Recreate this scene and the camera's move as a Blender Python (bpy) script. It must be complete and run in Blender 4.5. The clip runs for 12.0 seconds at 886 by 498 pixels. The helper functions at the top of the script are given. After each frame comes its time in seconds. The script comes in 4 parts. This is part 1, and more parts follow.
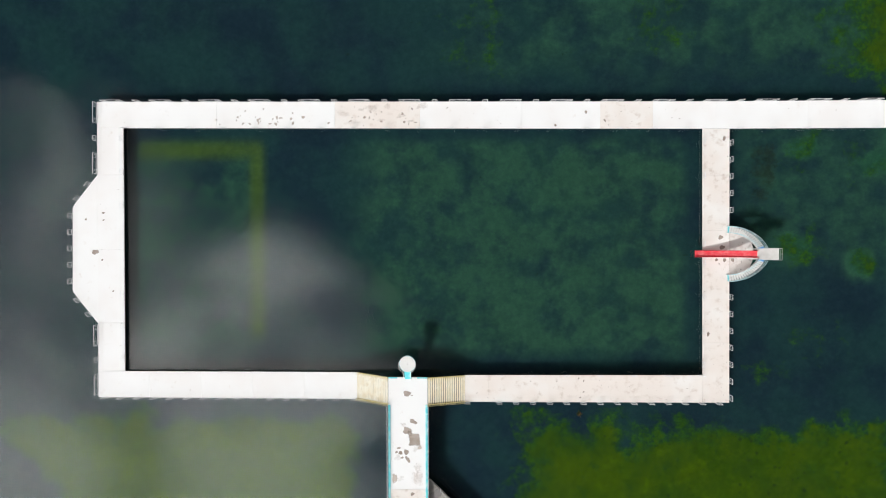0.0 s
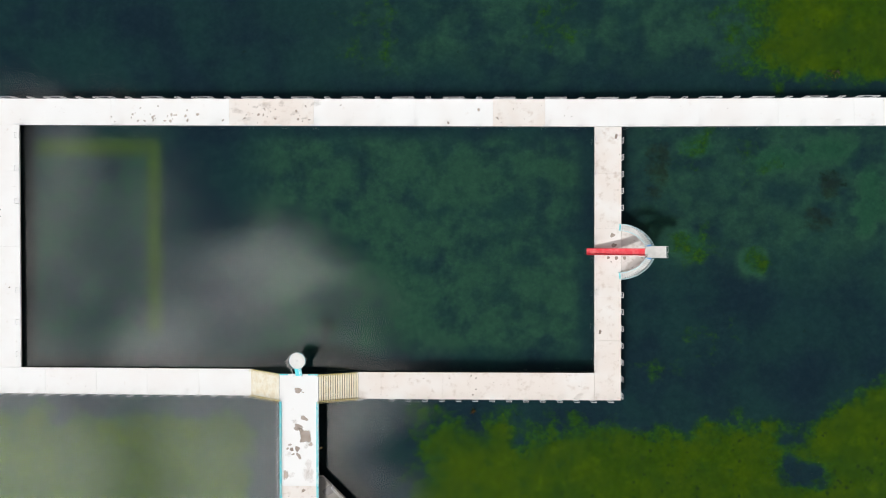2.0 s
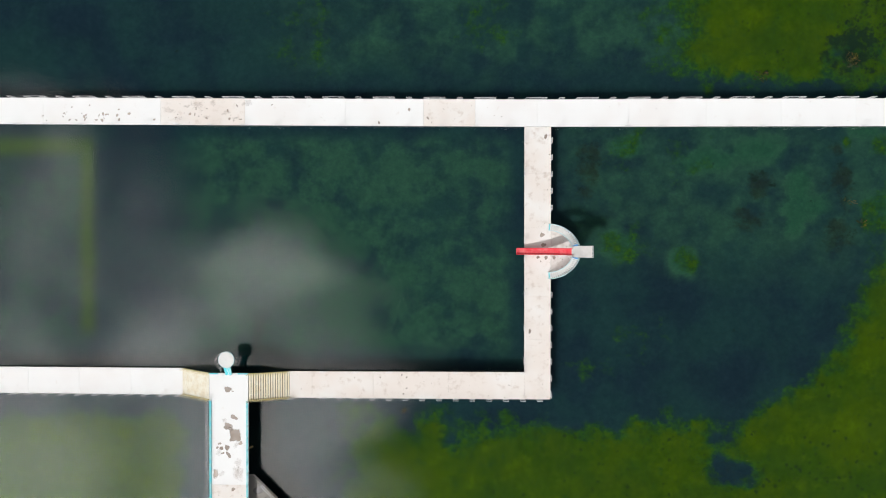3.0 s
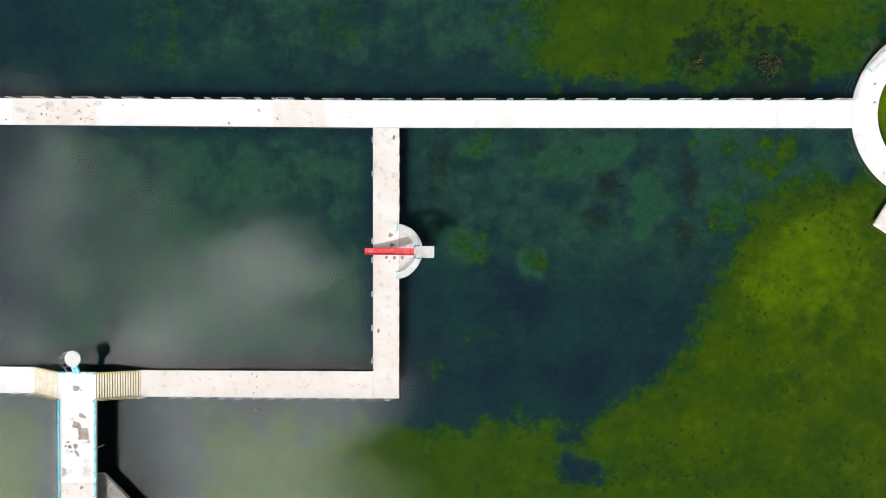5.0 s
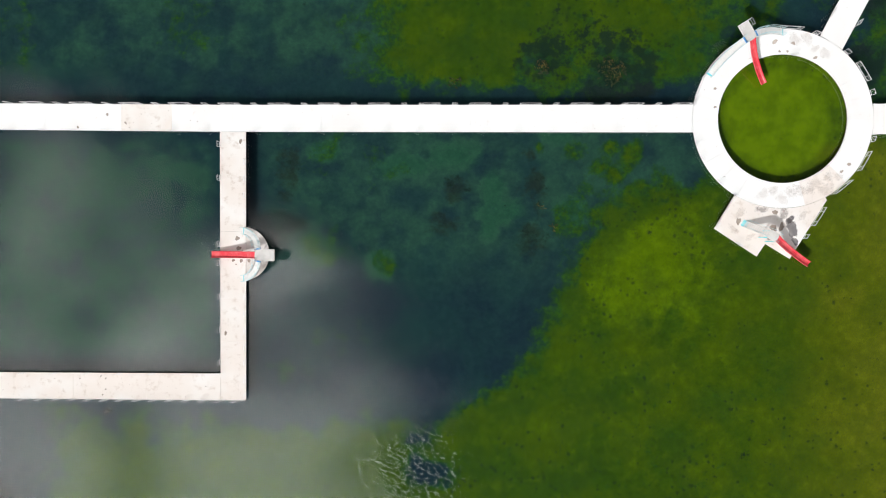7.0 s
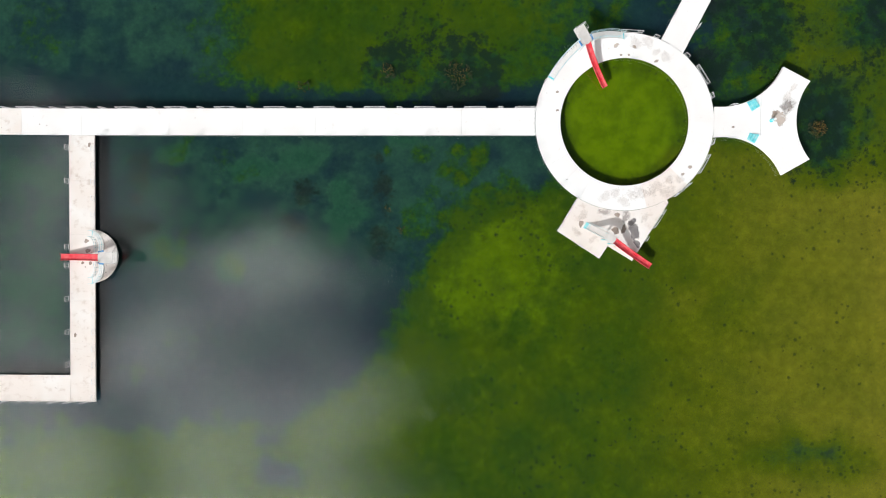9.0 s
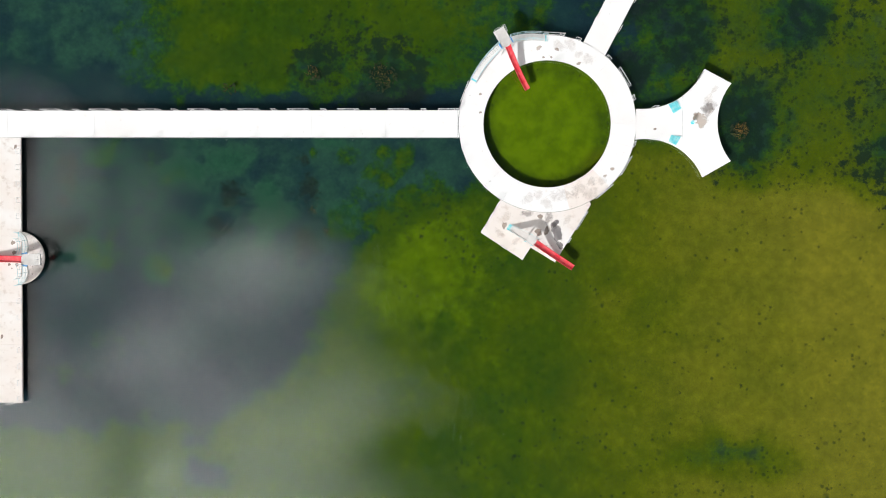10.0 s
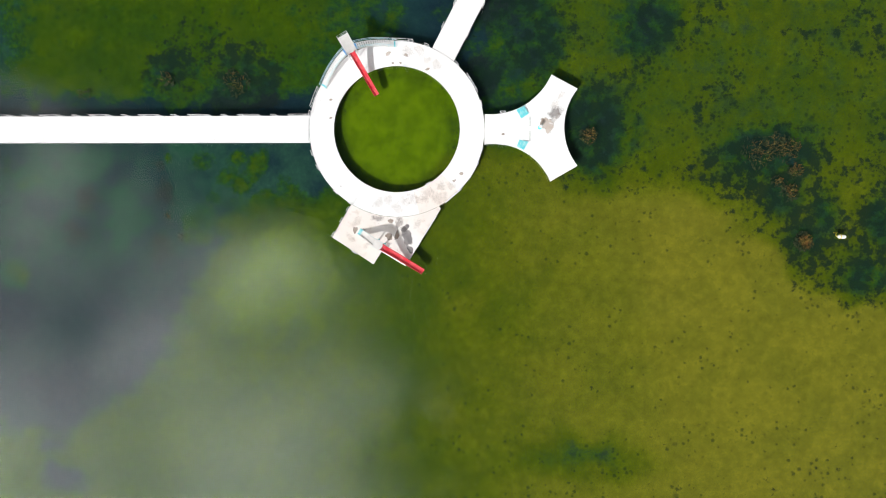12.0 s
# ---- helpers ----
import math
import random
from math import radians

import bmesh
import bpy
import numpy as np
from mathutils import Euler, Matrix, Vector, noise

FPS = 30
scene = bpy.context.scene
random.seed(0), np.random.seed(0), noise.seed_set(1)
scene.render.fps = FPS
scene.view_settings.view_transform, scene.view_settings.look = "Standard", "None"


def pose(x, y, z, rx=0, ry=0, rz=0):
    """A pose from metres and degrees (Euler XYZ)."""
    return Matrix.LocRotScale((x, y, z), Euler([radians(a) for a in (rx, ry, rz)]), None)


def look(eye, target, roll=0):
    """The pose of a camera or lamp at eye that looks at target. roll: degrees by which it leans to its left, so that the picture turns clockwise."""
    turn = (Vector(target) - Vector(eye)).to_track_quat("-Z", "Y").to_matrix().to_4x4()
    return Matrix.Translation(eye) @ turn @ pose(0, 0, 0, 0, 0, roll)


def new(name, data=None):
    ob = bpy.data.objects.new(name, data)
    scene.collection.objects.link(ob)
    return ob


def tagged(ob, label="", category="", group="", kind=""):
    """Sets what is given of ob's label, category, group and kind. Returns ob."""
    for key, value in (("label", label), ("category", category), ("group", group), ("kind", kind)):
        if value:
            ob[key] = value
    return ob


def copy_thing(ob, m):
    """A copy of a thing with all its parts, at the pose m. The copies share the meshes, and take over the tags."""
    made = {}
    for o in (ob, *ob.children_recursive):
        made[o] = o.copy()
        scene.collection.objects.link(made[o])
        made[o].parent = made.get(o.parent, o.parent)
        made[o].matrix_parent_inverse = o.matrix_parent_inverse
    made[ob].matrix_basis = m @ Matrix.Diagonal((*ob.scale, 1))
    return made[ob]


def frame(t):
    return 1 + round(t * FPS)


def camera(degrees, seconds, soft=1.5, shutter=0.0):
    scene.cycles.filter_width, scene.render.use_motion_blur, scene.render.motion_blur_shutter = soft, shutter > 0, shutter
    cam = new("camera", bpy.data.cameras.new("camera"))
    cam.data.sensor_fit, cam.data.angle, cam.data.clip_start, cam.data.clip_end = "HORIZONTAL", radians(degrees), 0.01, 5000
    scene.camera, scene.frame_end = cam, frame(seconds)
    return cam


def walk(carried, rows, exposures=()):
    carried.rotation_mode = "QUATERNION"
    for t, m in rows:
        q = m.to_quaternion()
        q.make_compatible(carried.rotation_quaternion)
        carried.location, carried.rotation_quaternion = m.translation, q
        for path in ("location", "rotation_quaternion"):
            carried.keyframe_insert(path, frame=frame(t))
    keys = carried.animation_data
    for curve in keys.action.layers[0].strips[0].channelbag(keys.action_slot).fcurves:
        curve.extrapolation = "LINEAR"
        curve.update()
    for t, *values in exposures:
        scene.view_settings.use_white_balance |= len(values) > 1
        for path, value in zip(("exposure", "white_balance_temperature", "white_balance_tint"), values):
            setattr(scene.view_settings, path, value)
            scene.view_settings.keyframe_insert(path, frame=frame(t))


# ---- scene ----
# ---------------------------------------------------------------- camera
cam = camera(70.0, 12.0, soft=1.0)
# seconds, x, y, z, then the tilt from straight down, in degrees
PATH = [
    (0.0, 2.46, 0.93, 80.41, -0.596, 1.570, -0.130),
    (0.5, 5.48, 0.87, 80.33, -0.632, 1.857, -0.108),
    (1.0, 8.76, 0.85, 80.22, -0.672, 1.852, -0.030),
    (1.5, 12.26, 0.82, 80.15, -0.714, 1.870, -0.003),
    (2.0, 16.11, 0.77, 80.14, -0.725, 1.704, 0.005),
    (2.5, 20.14, 0.76, 80.14, -0.723, 1.642, 0.045),
    (3.0, 24.45, 0.76, 80.16, -0.754, 1.421, 0.082),
    (5.0, 43.17, 0.92, 80.26, -0.823, 1.184, 0.188),
    (5.5, 47.97, 0.97, 80.31, -0.793, 1.256, 0.214),
    (6.0, 52.92, 1.02, 80.35, -0.788, 1.197, 0.230),
    (6.5, 57.80, 1.13, 80.43, -0.748, 1.302, 0.221),
    (7.0, 62.81, 1.26, 80.46, -0.719, 1.260, 0.229),
    (8.8, 80.59, 1.60, 80.58, -0.713, 1.374, 0.195),
    (9.0, 82.52, 1.64, 80.59, -0.720, 1.369, 0.190),
    (9.5, 87.28, 1.76, 80.63, -0.720, 1.420, 0.200),
    (10.0, 92.09, 1.92, 80.70, -0.754, 1.323, 0.162),
    (10.5, 96.73, 2.11, 80.75, -0.804, 1.294, 0.119),
    (11.0, 101.40, 2.35, 80.79, -0.821, 1.090, 0.080),
    (11.5, 105.91, 2.53, 80.87, -0.851, 1.066, 0.032),
    (12.0, 110.47, 2.69, 80.97, -0.887, 0.932, -0.013),
]
walk(cam, [(t, pose(x, y, z, rx, ry, rz)) for t, x, y, z, rx, ry, rz in PATH], [(0.0, -0.42), (3.0, -0.43), (5.0, -0.28), (9.5, -0.30), (12.0, -0.19)])

# ---------------------------------------------------------------- light
SUN_ELEVATION = 44.5
SUN_WAY = Vector((-0.59, -0.807, 0)).normalized()          # towards the sun, on the ground
SUN_DIR = (SUN_WAY * math.cos(radians(SUN_ELEVATION)) + Vector((0, 0, math.sin(radians(SUN_ELEVATION))))).normalized()

CLOUD_DIR = Vector((-0.44, -0.38, 1.0)).normalized()     # a bank of sunlit cloud
WISP_DIR = Vector((-0.56, -0.05, 1.0)).normalized()      # thinner cloud beside it

sun_data = bpy.data.lights.new("sun", "SUN")
sun_data.energy, sun_data.angle, sun_data.color = 3.9, radians(2.6), (1.0, 0.985, 0.965)
sun = new("sun", sun_data)
sun.matrix_world = look((-200, -200, 300), Vector((-200, -200, 300)) - SUN_DIR)


def make_world():
    """Blue sky with thin broken cloud and one bright bank of cloud high up."""
    w = bpy.data.worlds.new("sky")
    scene.world = w
    w.use_nodes = True
    nt = w.node_tree
    nt.nodes.clear()
    n, l = nt.nodes.new, nt.links.new
    out, bg = n("ShaderNodeOutputWorld"), n("ShaderNodeBackground")
    sky = n("ShaderNodeTexSky")
    sky.sky_type, sky.sun_disc = "NISHITA", False
    sky.sun_elevation = radians(SUN_ELEVATION)
    sky.sun_rotation = math.atan2(SUN_WAY.x, SUN_WAY.y)
    dim = n("ShaderNodeVectorMath")
    dim.operation = "SCALE"
    dim.inputs["Scale"].default_value = 0.030
    l(sky.outputs[0], dim.inputs[0])
    co = n("ShaderNodeTexCoord")
    noise_tex = n("ShaderNodeTexNoise")
    noise_tex.inputs["Scale"].default_value = 2.6
    noise_tex.inputs["Detail"].default_value = 8
    noise_tex.inputs["Roughness"].default_value = 0.54
    noise_tex.inputs["Distortion"].default_value = 0.4
    l(co.outputs["Generated"], noise_tex.inputs["Vector"])
    cover = n("ShaderNodeMapRange")
    cover.interpolation_type = "SMOOTHSTEP"
    cover.inputs["From Min"].default_value, cover.inputs["From Max"].default_value = 0.40, 0.66
    l(noise_tex.outputs[0], cover.inputs["Value"])
    dot = n("ShaderNodeVectorMath")
    dot.operation = "DOT_PRODUCT"
    dot.inputs[1].default_value = CLOUD_DIR
    l(co.outputs["Generated"], dot.inputs[0])
    beside = n("ShaderNodeVectorMath")
    beside.operation = "DOT_PRODUCT"
    beside.inputs[1].default_value = WISP_DIR
    l(co.outputs["Generated"], beside.inputs[0])
    thinner = n("ShaderNodeMath")
    thinner.operation = "SUBTRACT"
    thinner.inputs[1].default_value = 0.048
    l(beside.outputs["Value"], thinner.inputs[0])
    either = n("ShaderNodeMath")
    either.operation, either.use_clamp = "SMOOTH_MAX", False
    either.inputs[2].default_value = 0.05
    l(dot.outputs["Value"], either.inputs[0])
    l(thinner.outputs[0], either.inputs[1])
    near = n("ShaderNodeMapRange")
    near.interpolation_type = "SMOOTHSTEP"
    near.inputs["From Min"].default_value, near.inputs["From Max"].default_value = 0.908, 0.996
    frayed = n("ShaderNodeMath")
    frayed.operation = "MULTIPLY_ADD"
    frayed.inputs[1].default_value = 0.24
    l(noise_tex.outputs[0], frayed.inputs[0])
    l(either.outputs[0], frayed.inputs[2])
    centred = n("ShaderNodeMath")
    centred.operation = "SUBTRACT"
    centred.inputs[1].default_value = 0.12
    l(frayed.outputs[0], centred.inputs[0])
    l(centred.outputs[0], near.inputs["Value"])
    lump = n("ShaderNodeMapRange")
    lump.inputs["From Min"].default_value, lump.inputs["From Max"].default_value = 0.38, 0.98
    lump.inputs["To Min"].default_value, lump.inputs["To Max"].default_value = 2.9, 5.6
    curl = n("ShaderNodeTexNoise")
    curl.inputs["Scale"].default_value, curl.inputs["Detail"].default_value, curl.inputs["Roughness"].default_value = 11.0, 4, 0.6
    l(co.outputs["Generated"], curl.inputs["Vector"])
    both = n("ShaderNodeMath")
    both.operation = "MULTIPLY_ADD"
    both.inputs[1].default_value = 0.30
    l(curl.outputs[0], both.inputs[0])
    l(noise_tex.outputs[0], both.inputs[2])
    l(both.outputs[0], lump.inputs["Value"])
    shine = n("ShaderNodeMath")
    shine.operation = "MULTIPLY_ADD"
    # the haze brightens towards the horizon
    up = n("ShaderNodeSeparateXYZ")
    l(co.outputs["Generated"], up.inputs[0])
    haze = n("ShaderNodeMapRange")
    haze.interpolation_type = "SMOOTHSTEP"
    for key, v in (("From Min", 0.62), ("From Max", 0.25), ("To Min", 0.04), ("To Max", 1.7)):
        haze.inputs[key].default_value = v
    l(up.outputs["Z"], haze.inputs["Value"])
    l(haze.outputs[0], shine.inputs[2])
    l(near.outputs[0], shine.inputs[0])
    l(lump.outputs[0], shine.inputs[1])
    # thick in the bank, broken elsewhere
    veil = n("ShaderNodeMath")
    veil.operation, veil.use_clamp = "MULTIPLY_ADD", True
    veil.inputs[1].default_value = 0.75
    l(near.outputs[0], veil.inputs[0])
    low = n("ShaderNodeMath")
    low.operation = "MULTIPLY_ADD"
    low.inputs[1].default_value = 0.35
    l(haze.outputs[0], low.inputs[0])
    l(cover.outputs[0], low.inputs[2])
    l(low.outputs[0], veil.inputs[2])
    cloud = n("ShaderNodeVectorMath")
    cloud.operation = "SCALE"
    cloud.inputs[0].default_value = (1.0, 0.985, 0.955)
    l(shine.outputs[0], cloud.inputs["Scale"])
    mix = n("ShaderNodeMix")
    mix.data_type = "RGBA"
    l(veil.outputs[0], mix.inputs["Factor"])
    l(dim.outputs[0], mix.inputs["A"])
    l(cloud.outputs[0], mix.inputs["B"])
    l(mix.outputs["Result"], bg.inputs["Color"])
    l(bg.outputs[0], out.inputs["Surface"])


make_world()


# ---------------------------------------------------------------- materials
def material(name):
    m = bpy.data.materials.new(name)
    m.use_nodes = True
    nt = m.node_tree
    return m, nt, nt.nodes["Principled BSDF"], nt.nodes.new, nt.links.new


def noise_node(nt, scale, detail=4, rough=0.55, vec=None):
    t = nt.nodes.new("ShaderNodeTexNoise")
    t.inputs["Scale"].default_value, t.inputs["Detail"].default_value, t.inputs["Roughness"].default_value = scale, detail, rough
    if vec:
        nt.links.new(vec, t.inputs["Vector"])
    return t


AWAY = Vector((337.3, 271.7, 15.2))     # keeps the grain clear of the noise's own origin


def place_coords(nt):
    """World place, so that grain keeps its real size on every piece."""
    far = nt.nodes.new("ShaderNodeVectorMath")
    far.operation = "ADD"
    far.inputs[1].default_value = AWAY
    nt.links.new(nt.nodes.new("ShaderNodeNewGeometry").outputs["Position"], far.inputs[0])
    return far.outputs[0]


def ramp_node(nt, value, stops):
    r = nt.nodes.new("ShaderNodeValToRGB")
    while len(r.color_ramp.elements) < len(stops):
        r.color_ramp.elements.new(0.5)
    for e, (pos, col) in zip(r.color_ramp.elements, stops):
        e.position, e.color = pos, (*col, 1)
    nt.links.new(value, r.inputs[0])
    return r


def mix_node(nt, factor, a, b, mode="MIX"):
    m = nt.nodes.new("ShaderNodeMix")
    m.data_type, m.blend_type = "RGBA", mode
    for key, v in (("Factor", factor), ("A", a), ("B", b)):
        if isinstance(v, (int, float)):
            m.inputs[key].default_value = v
        elif isinstance(v, tuple):
            m.inputs[key].default_value = (*v, 1)
        else:
            nt.links.new(v, m.inputs[key])
    return m.outputs["Result"]


def math_node(nt, op, a, b=0.0, clamp=False):
    m = nt.nodes.new("ShaderNodeMath")
    m.operation, m.use_clamp = op, clamp
    for k, v in enumerate((a, b)):
        if isinstance(v, (int, float)):
            m.inputs[k].default_value = v
        else:
            nt.links.new(v, m.inputs[k])
    return m.outputs[0]


def span_node(nt, value, lo, hi, to_lo=0.0, to_hi=1.0):
    m = nt.nodes.new("ShaderNodeMapRange")
    m.interpolation_type = "SMOOTHSTEP"
    for k, v in (("From Min", lo), ("From Max", hi), ("To Min", to_lo), ("To Max", to_hi)):
        m.inputs[k].default_value = v
    nt.links.new(value, m.inputs["Value"])
    return m.outputs[0]


def bump_node(nt, height, strength, distance):
    b = nt.nodes.new("ShaderNodeBump")
    b.inputs["Strength"].default_value, b.inputs["Distance"].default_value = strength, distance
    nt.links.new(height, b.inputs["Height"])
    return b.outputs[0]


def concrete(name, base, warm, dirt, spots=0.62, blush=0.5, grimy=0.56):
    """Bleached concrete: slabs differ in tone, with blush patches, grime and small dark spots."""
    m, nt, bsdf, n, l = material(name)
    p = place_coords(nt)
    rnd = n("ShaderNodeObjectInfo").outputs["Random"]
    broad = noise_node(nt, 0.16, 3, 0.5, p).outputs[0]
    tone = math_node(nt, "ADD", math_node(nt, "MULTIPLY", rnd, 0.14), math_node(nt, "MULTIPLY", broad, 1.1))
    c = mix_node(nt, span_node(nt, tone, blush, blush + 0.35), base, warm)
    grime = noise_node(nt, 1.1, 6, 0.65, p).outputs[0]
    c = mix_node(nt, span_node(nt, grime, grimy, grimy + 0.24, 0, 0.55), c, dirt)
    small = noise_node(nt, 3.2, 2, 0.5, p).outputs[0]
    c = mix_node(nt, span_node(nt, small, spots + 0.1, spots + 0.14, 0, 0.8), c, tuple(v * 0.45 for v in dirt))
    l(c, bsdf.inputs["Base Color"])
    fine = noise_node(nt, 28, 4, 0.6, p).outputs[0]
    l(bump_node(nt, math_node(nt, "ADD", fine, grime), 0.35, 0.01), bsdf.inputs["Normal"])
    bsdf.inputs["Roughness"].default_value = 0.85
    return m


def painted(name, colour, faded, rough=0.4, metal=0.0, wear=0.58):
    """Paint or metal that has faded and worn in patches."""
    m, nt, bsdf, n, l = material(name)
    p = place_coords(nt)
    broad = noise_node(nt, 1.3, 4, 0.6, p).outputs[0]
    c = mix_node(nt, span_node(nt, broad, 0.38, 0.72), colour, faded)
    chip = noise_node(nt, 9.0, 5, 0.7, p).outputs[0]
    c = mix_node(nt, span_node(nt, chip, wear, wear + 0.12, 0, 0.5), c, tuple(0.5 * v + 0.12 for v in faded))
    l(c, bsdf.inputs["Base Color"])
    l(span_node(nt, chip, 0.3, 0.7, rough, min(1, rough + 0.25)), bsdf.inputs["Roughness"])
    l(bump_node(nt, chip, 0.15, 0.004), bsdf.inputs["Normal"])
    bsdf.inputs["Metallic"].default_value = metal
    return m


DECK = concrete("bleached_concrete", (0.86, 0.865, 0.87), (0.84, 0.825, 0.82), (0.60, 0.51, 0.44), 0.66, 0.5, 0.60)
DECK_PINK = concrete("dusty_concrete", (0.83, 0.81, 0.79), (0.79, 0.725, 0.68), (0.50, 0.40, 0.33), 0.63, 0.42, 0.52)
DUSTY = concrete("grey_dusty_concrete", (0.74, 0.71, 0.69), (0.66, 0.61, 0.57), (0.42, 0.36, 0.32), 0.60, 0.40, 0.48)
# darker concrete for beams, piles, columns and the lower landing
SIDE = concrete("dark_concrete", (0.30, 0.29, 0.27), (0.24, 0.21, 0.18), (0.12, 0.11, 0.09))


def dirt_mark(name, dark, light, most, rough=0.85, soft=0.42):
    """Dried dirt, damp or a painted shadow: ragged, thinning out towards its rim, so that the slab shows through."""
    m, nt, bsdf, n, l = material(name)
    p = place_coords(nt)
    a = n("ShaderNodeAttribute")
    a.attribute_name = "fade"
    ragged = noise_node(nt, 2.4, 5, 0.65, p).outputs[0]
    blotch = noise_node(nt, 1.3, 3, 0.6, p).outputs[0]
    edge = math_node(nt, "ADD", a.outputs["Fac"], math_node(nt, "MULTIPLY", math_node(nt, "SUBTRACT", ragged, 0.5), 1.5))
    l(mix_node(nt, span_node(nt, blotch, 0.36, 0.62), dark, light), bsdf.inputs["Base Color"])
    bsdf.inputs["Roughness"].default_value = rough
    cover = math_node(nt, "MULTIPLY", span_node(nt, edge, 0.28, 0.28 + soft), span_node(nt, blotch, 0.30, 0.62, most, most * 0.72))
    see, mix = n("ShaderNodeBsdfTransparent"), n("ShaderNodeMixShader")
    l(cover, mix.inputs[0])
    l(see.outputs[0], mix.inputs[1])
    l(bsdf.outputs[0], mix.inputs[2])
    l(mix.outputs[0], nt.nodes["Material Output"].inputs["Surface"])
    return m


DIRT_SHADE = dirt_mark("dirt_and_shade", (0.30, 0.235, 0.19), (0.48, 0.40, 0.34), 0.85)
PUDDLE = dirt_mark("damp_patch", (0.17, 0.16, 0.165), (0.30, 0.28, 0.28), 0.95, 0.35)
WASH = dirt_mark("thin_dirt_wash", (0.52, 0.38, 0.31), (0.62, 0.50, 0.43), 0.25, 0.85, 1.0)
GREY_WASH = dirt_mark("thin_grey_wash", (0.36, 0.33, 0.32), (0.48, 0.44, 0.42), 0.62, 0.85, 0.8)
WARM_RING = dirt_mark("thin_tan_wash", (0.50, 0.41, 0.34), (0.60, 0.51, 0.44), 0.72, 0.85, 0.5)
STEEL = painted("galvanised_steel", (0.82, 0.83, 0.85), (0.70, 0.71, 0.73), 0.45, 0.1)
# darker than the rails, for the bridge's guard rail posts
DARK_STEEL = painted("dark_steel", (0.16, 0.17, 0.19), (0.26, 0.26, 0.27), 0.5, 0.2)
RED = painted("red_fibreglass", (0.66, 0.028, 0.050), (0.72, 0.15, 0.16), 0.28, 0.0, 0.66)
RED_RIM = painted("red_rim", (0.52, 0.010, 0.030), (0.60, 0.05, 0.07), 0.3)
CYAN = painted("cyan_paint", (0.09, 0.61, 0.69), (0.42, 0.74, 0.76), 0.5)
PALE_CYAN = painted("pale_cyan_paint", (0.42, 0.66, 0.72), (0.62, 0.72, 0.74), 0.45)
BLUE = painted("blue_paint", (0.04, 0.24, 0.62), (0.14, 0.40, 0.70), 0.45)
WHITE = painted("white_paint", (0.80, 0.80, 0.79), (0.70, 0.70, 0.68), 0.45)
YELLOW = painted("yellow_paint", (0.60, 0.50, 0.20), (0.70, 0.64, 0.44), 0.55)
BUOY_YELLOW = painted("buoy_yellow", (0.70, 0.52, 0.03), (0.74, 0.60, 0.12), 0.45)
TREAD = painted("worn_tread", (0.80, 0.72, 0.55), (0.84, 0.79, 0.67), 0.7)
PALE_TREAD = painted("pale_tread", (0.83, 0.80, 0.70), (0.74, 0.66, 0.50), 0.7, 0.0, 0.52)
GREY_PLATE = painted("grey_plate", (0.62, 0.60, 0.58), (0.70, 0.68, 0.66), 0.6)
TWIG = painted("dry_stalk", (0.26, 0.105, 0.022), (0.42, 0.30, 0.06), 0.8)
DARK_WEED = painted("water_weed", (0.020, 0.032, 0.012), (0.05, 0.055, 0.015), 0.8)


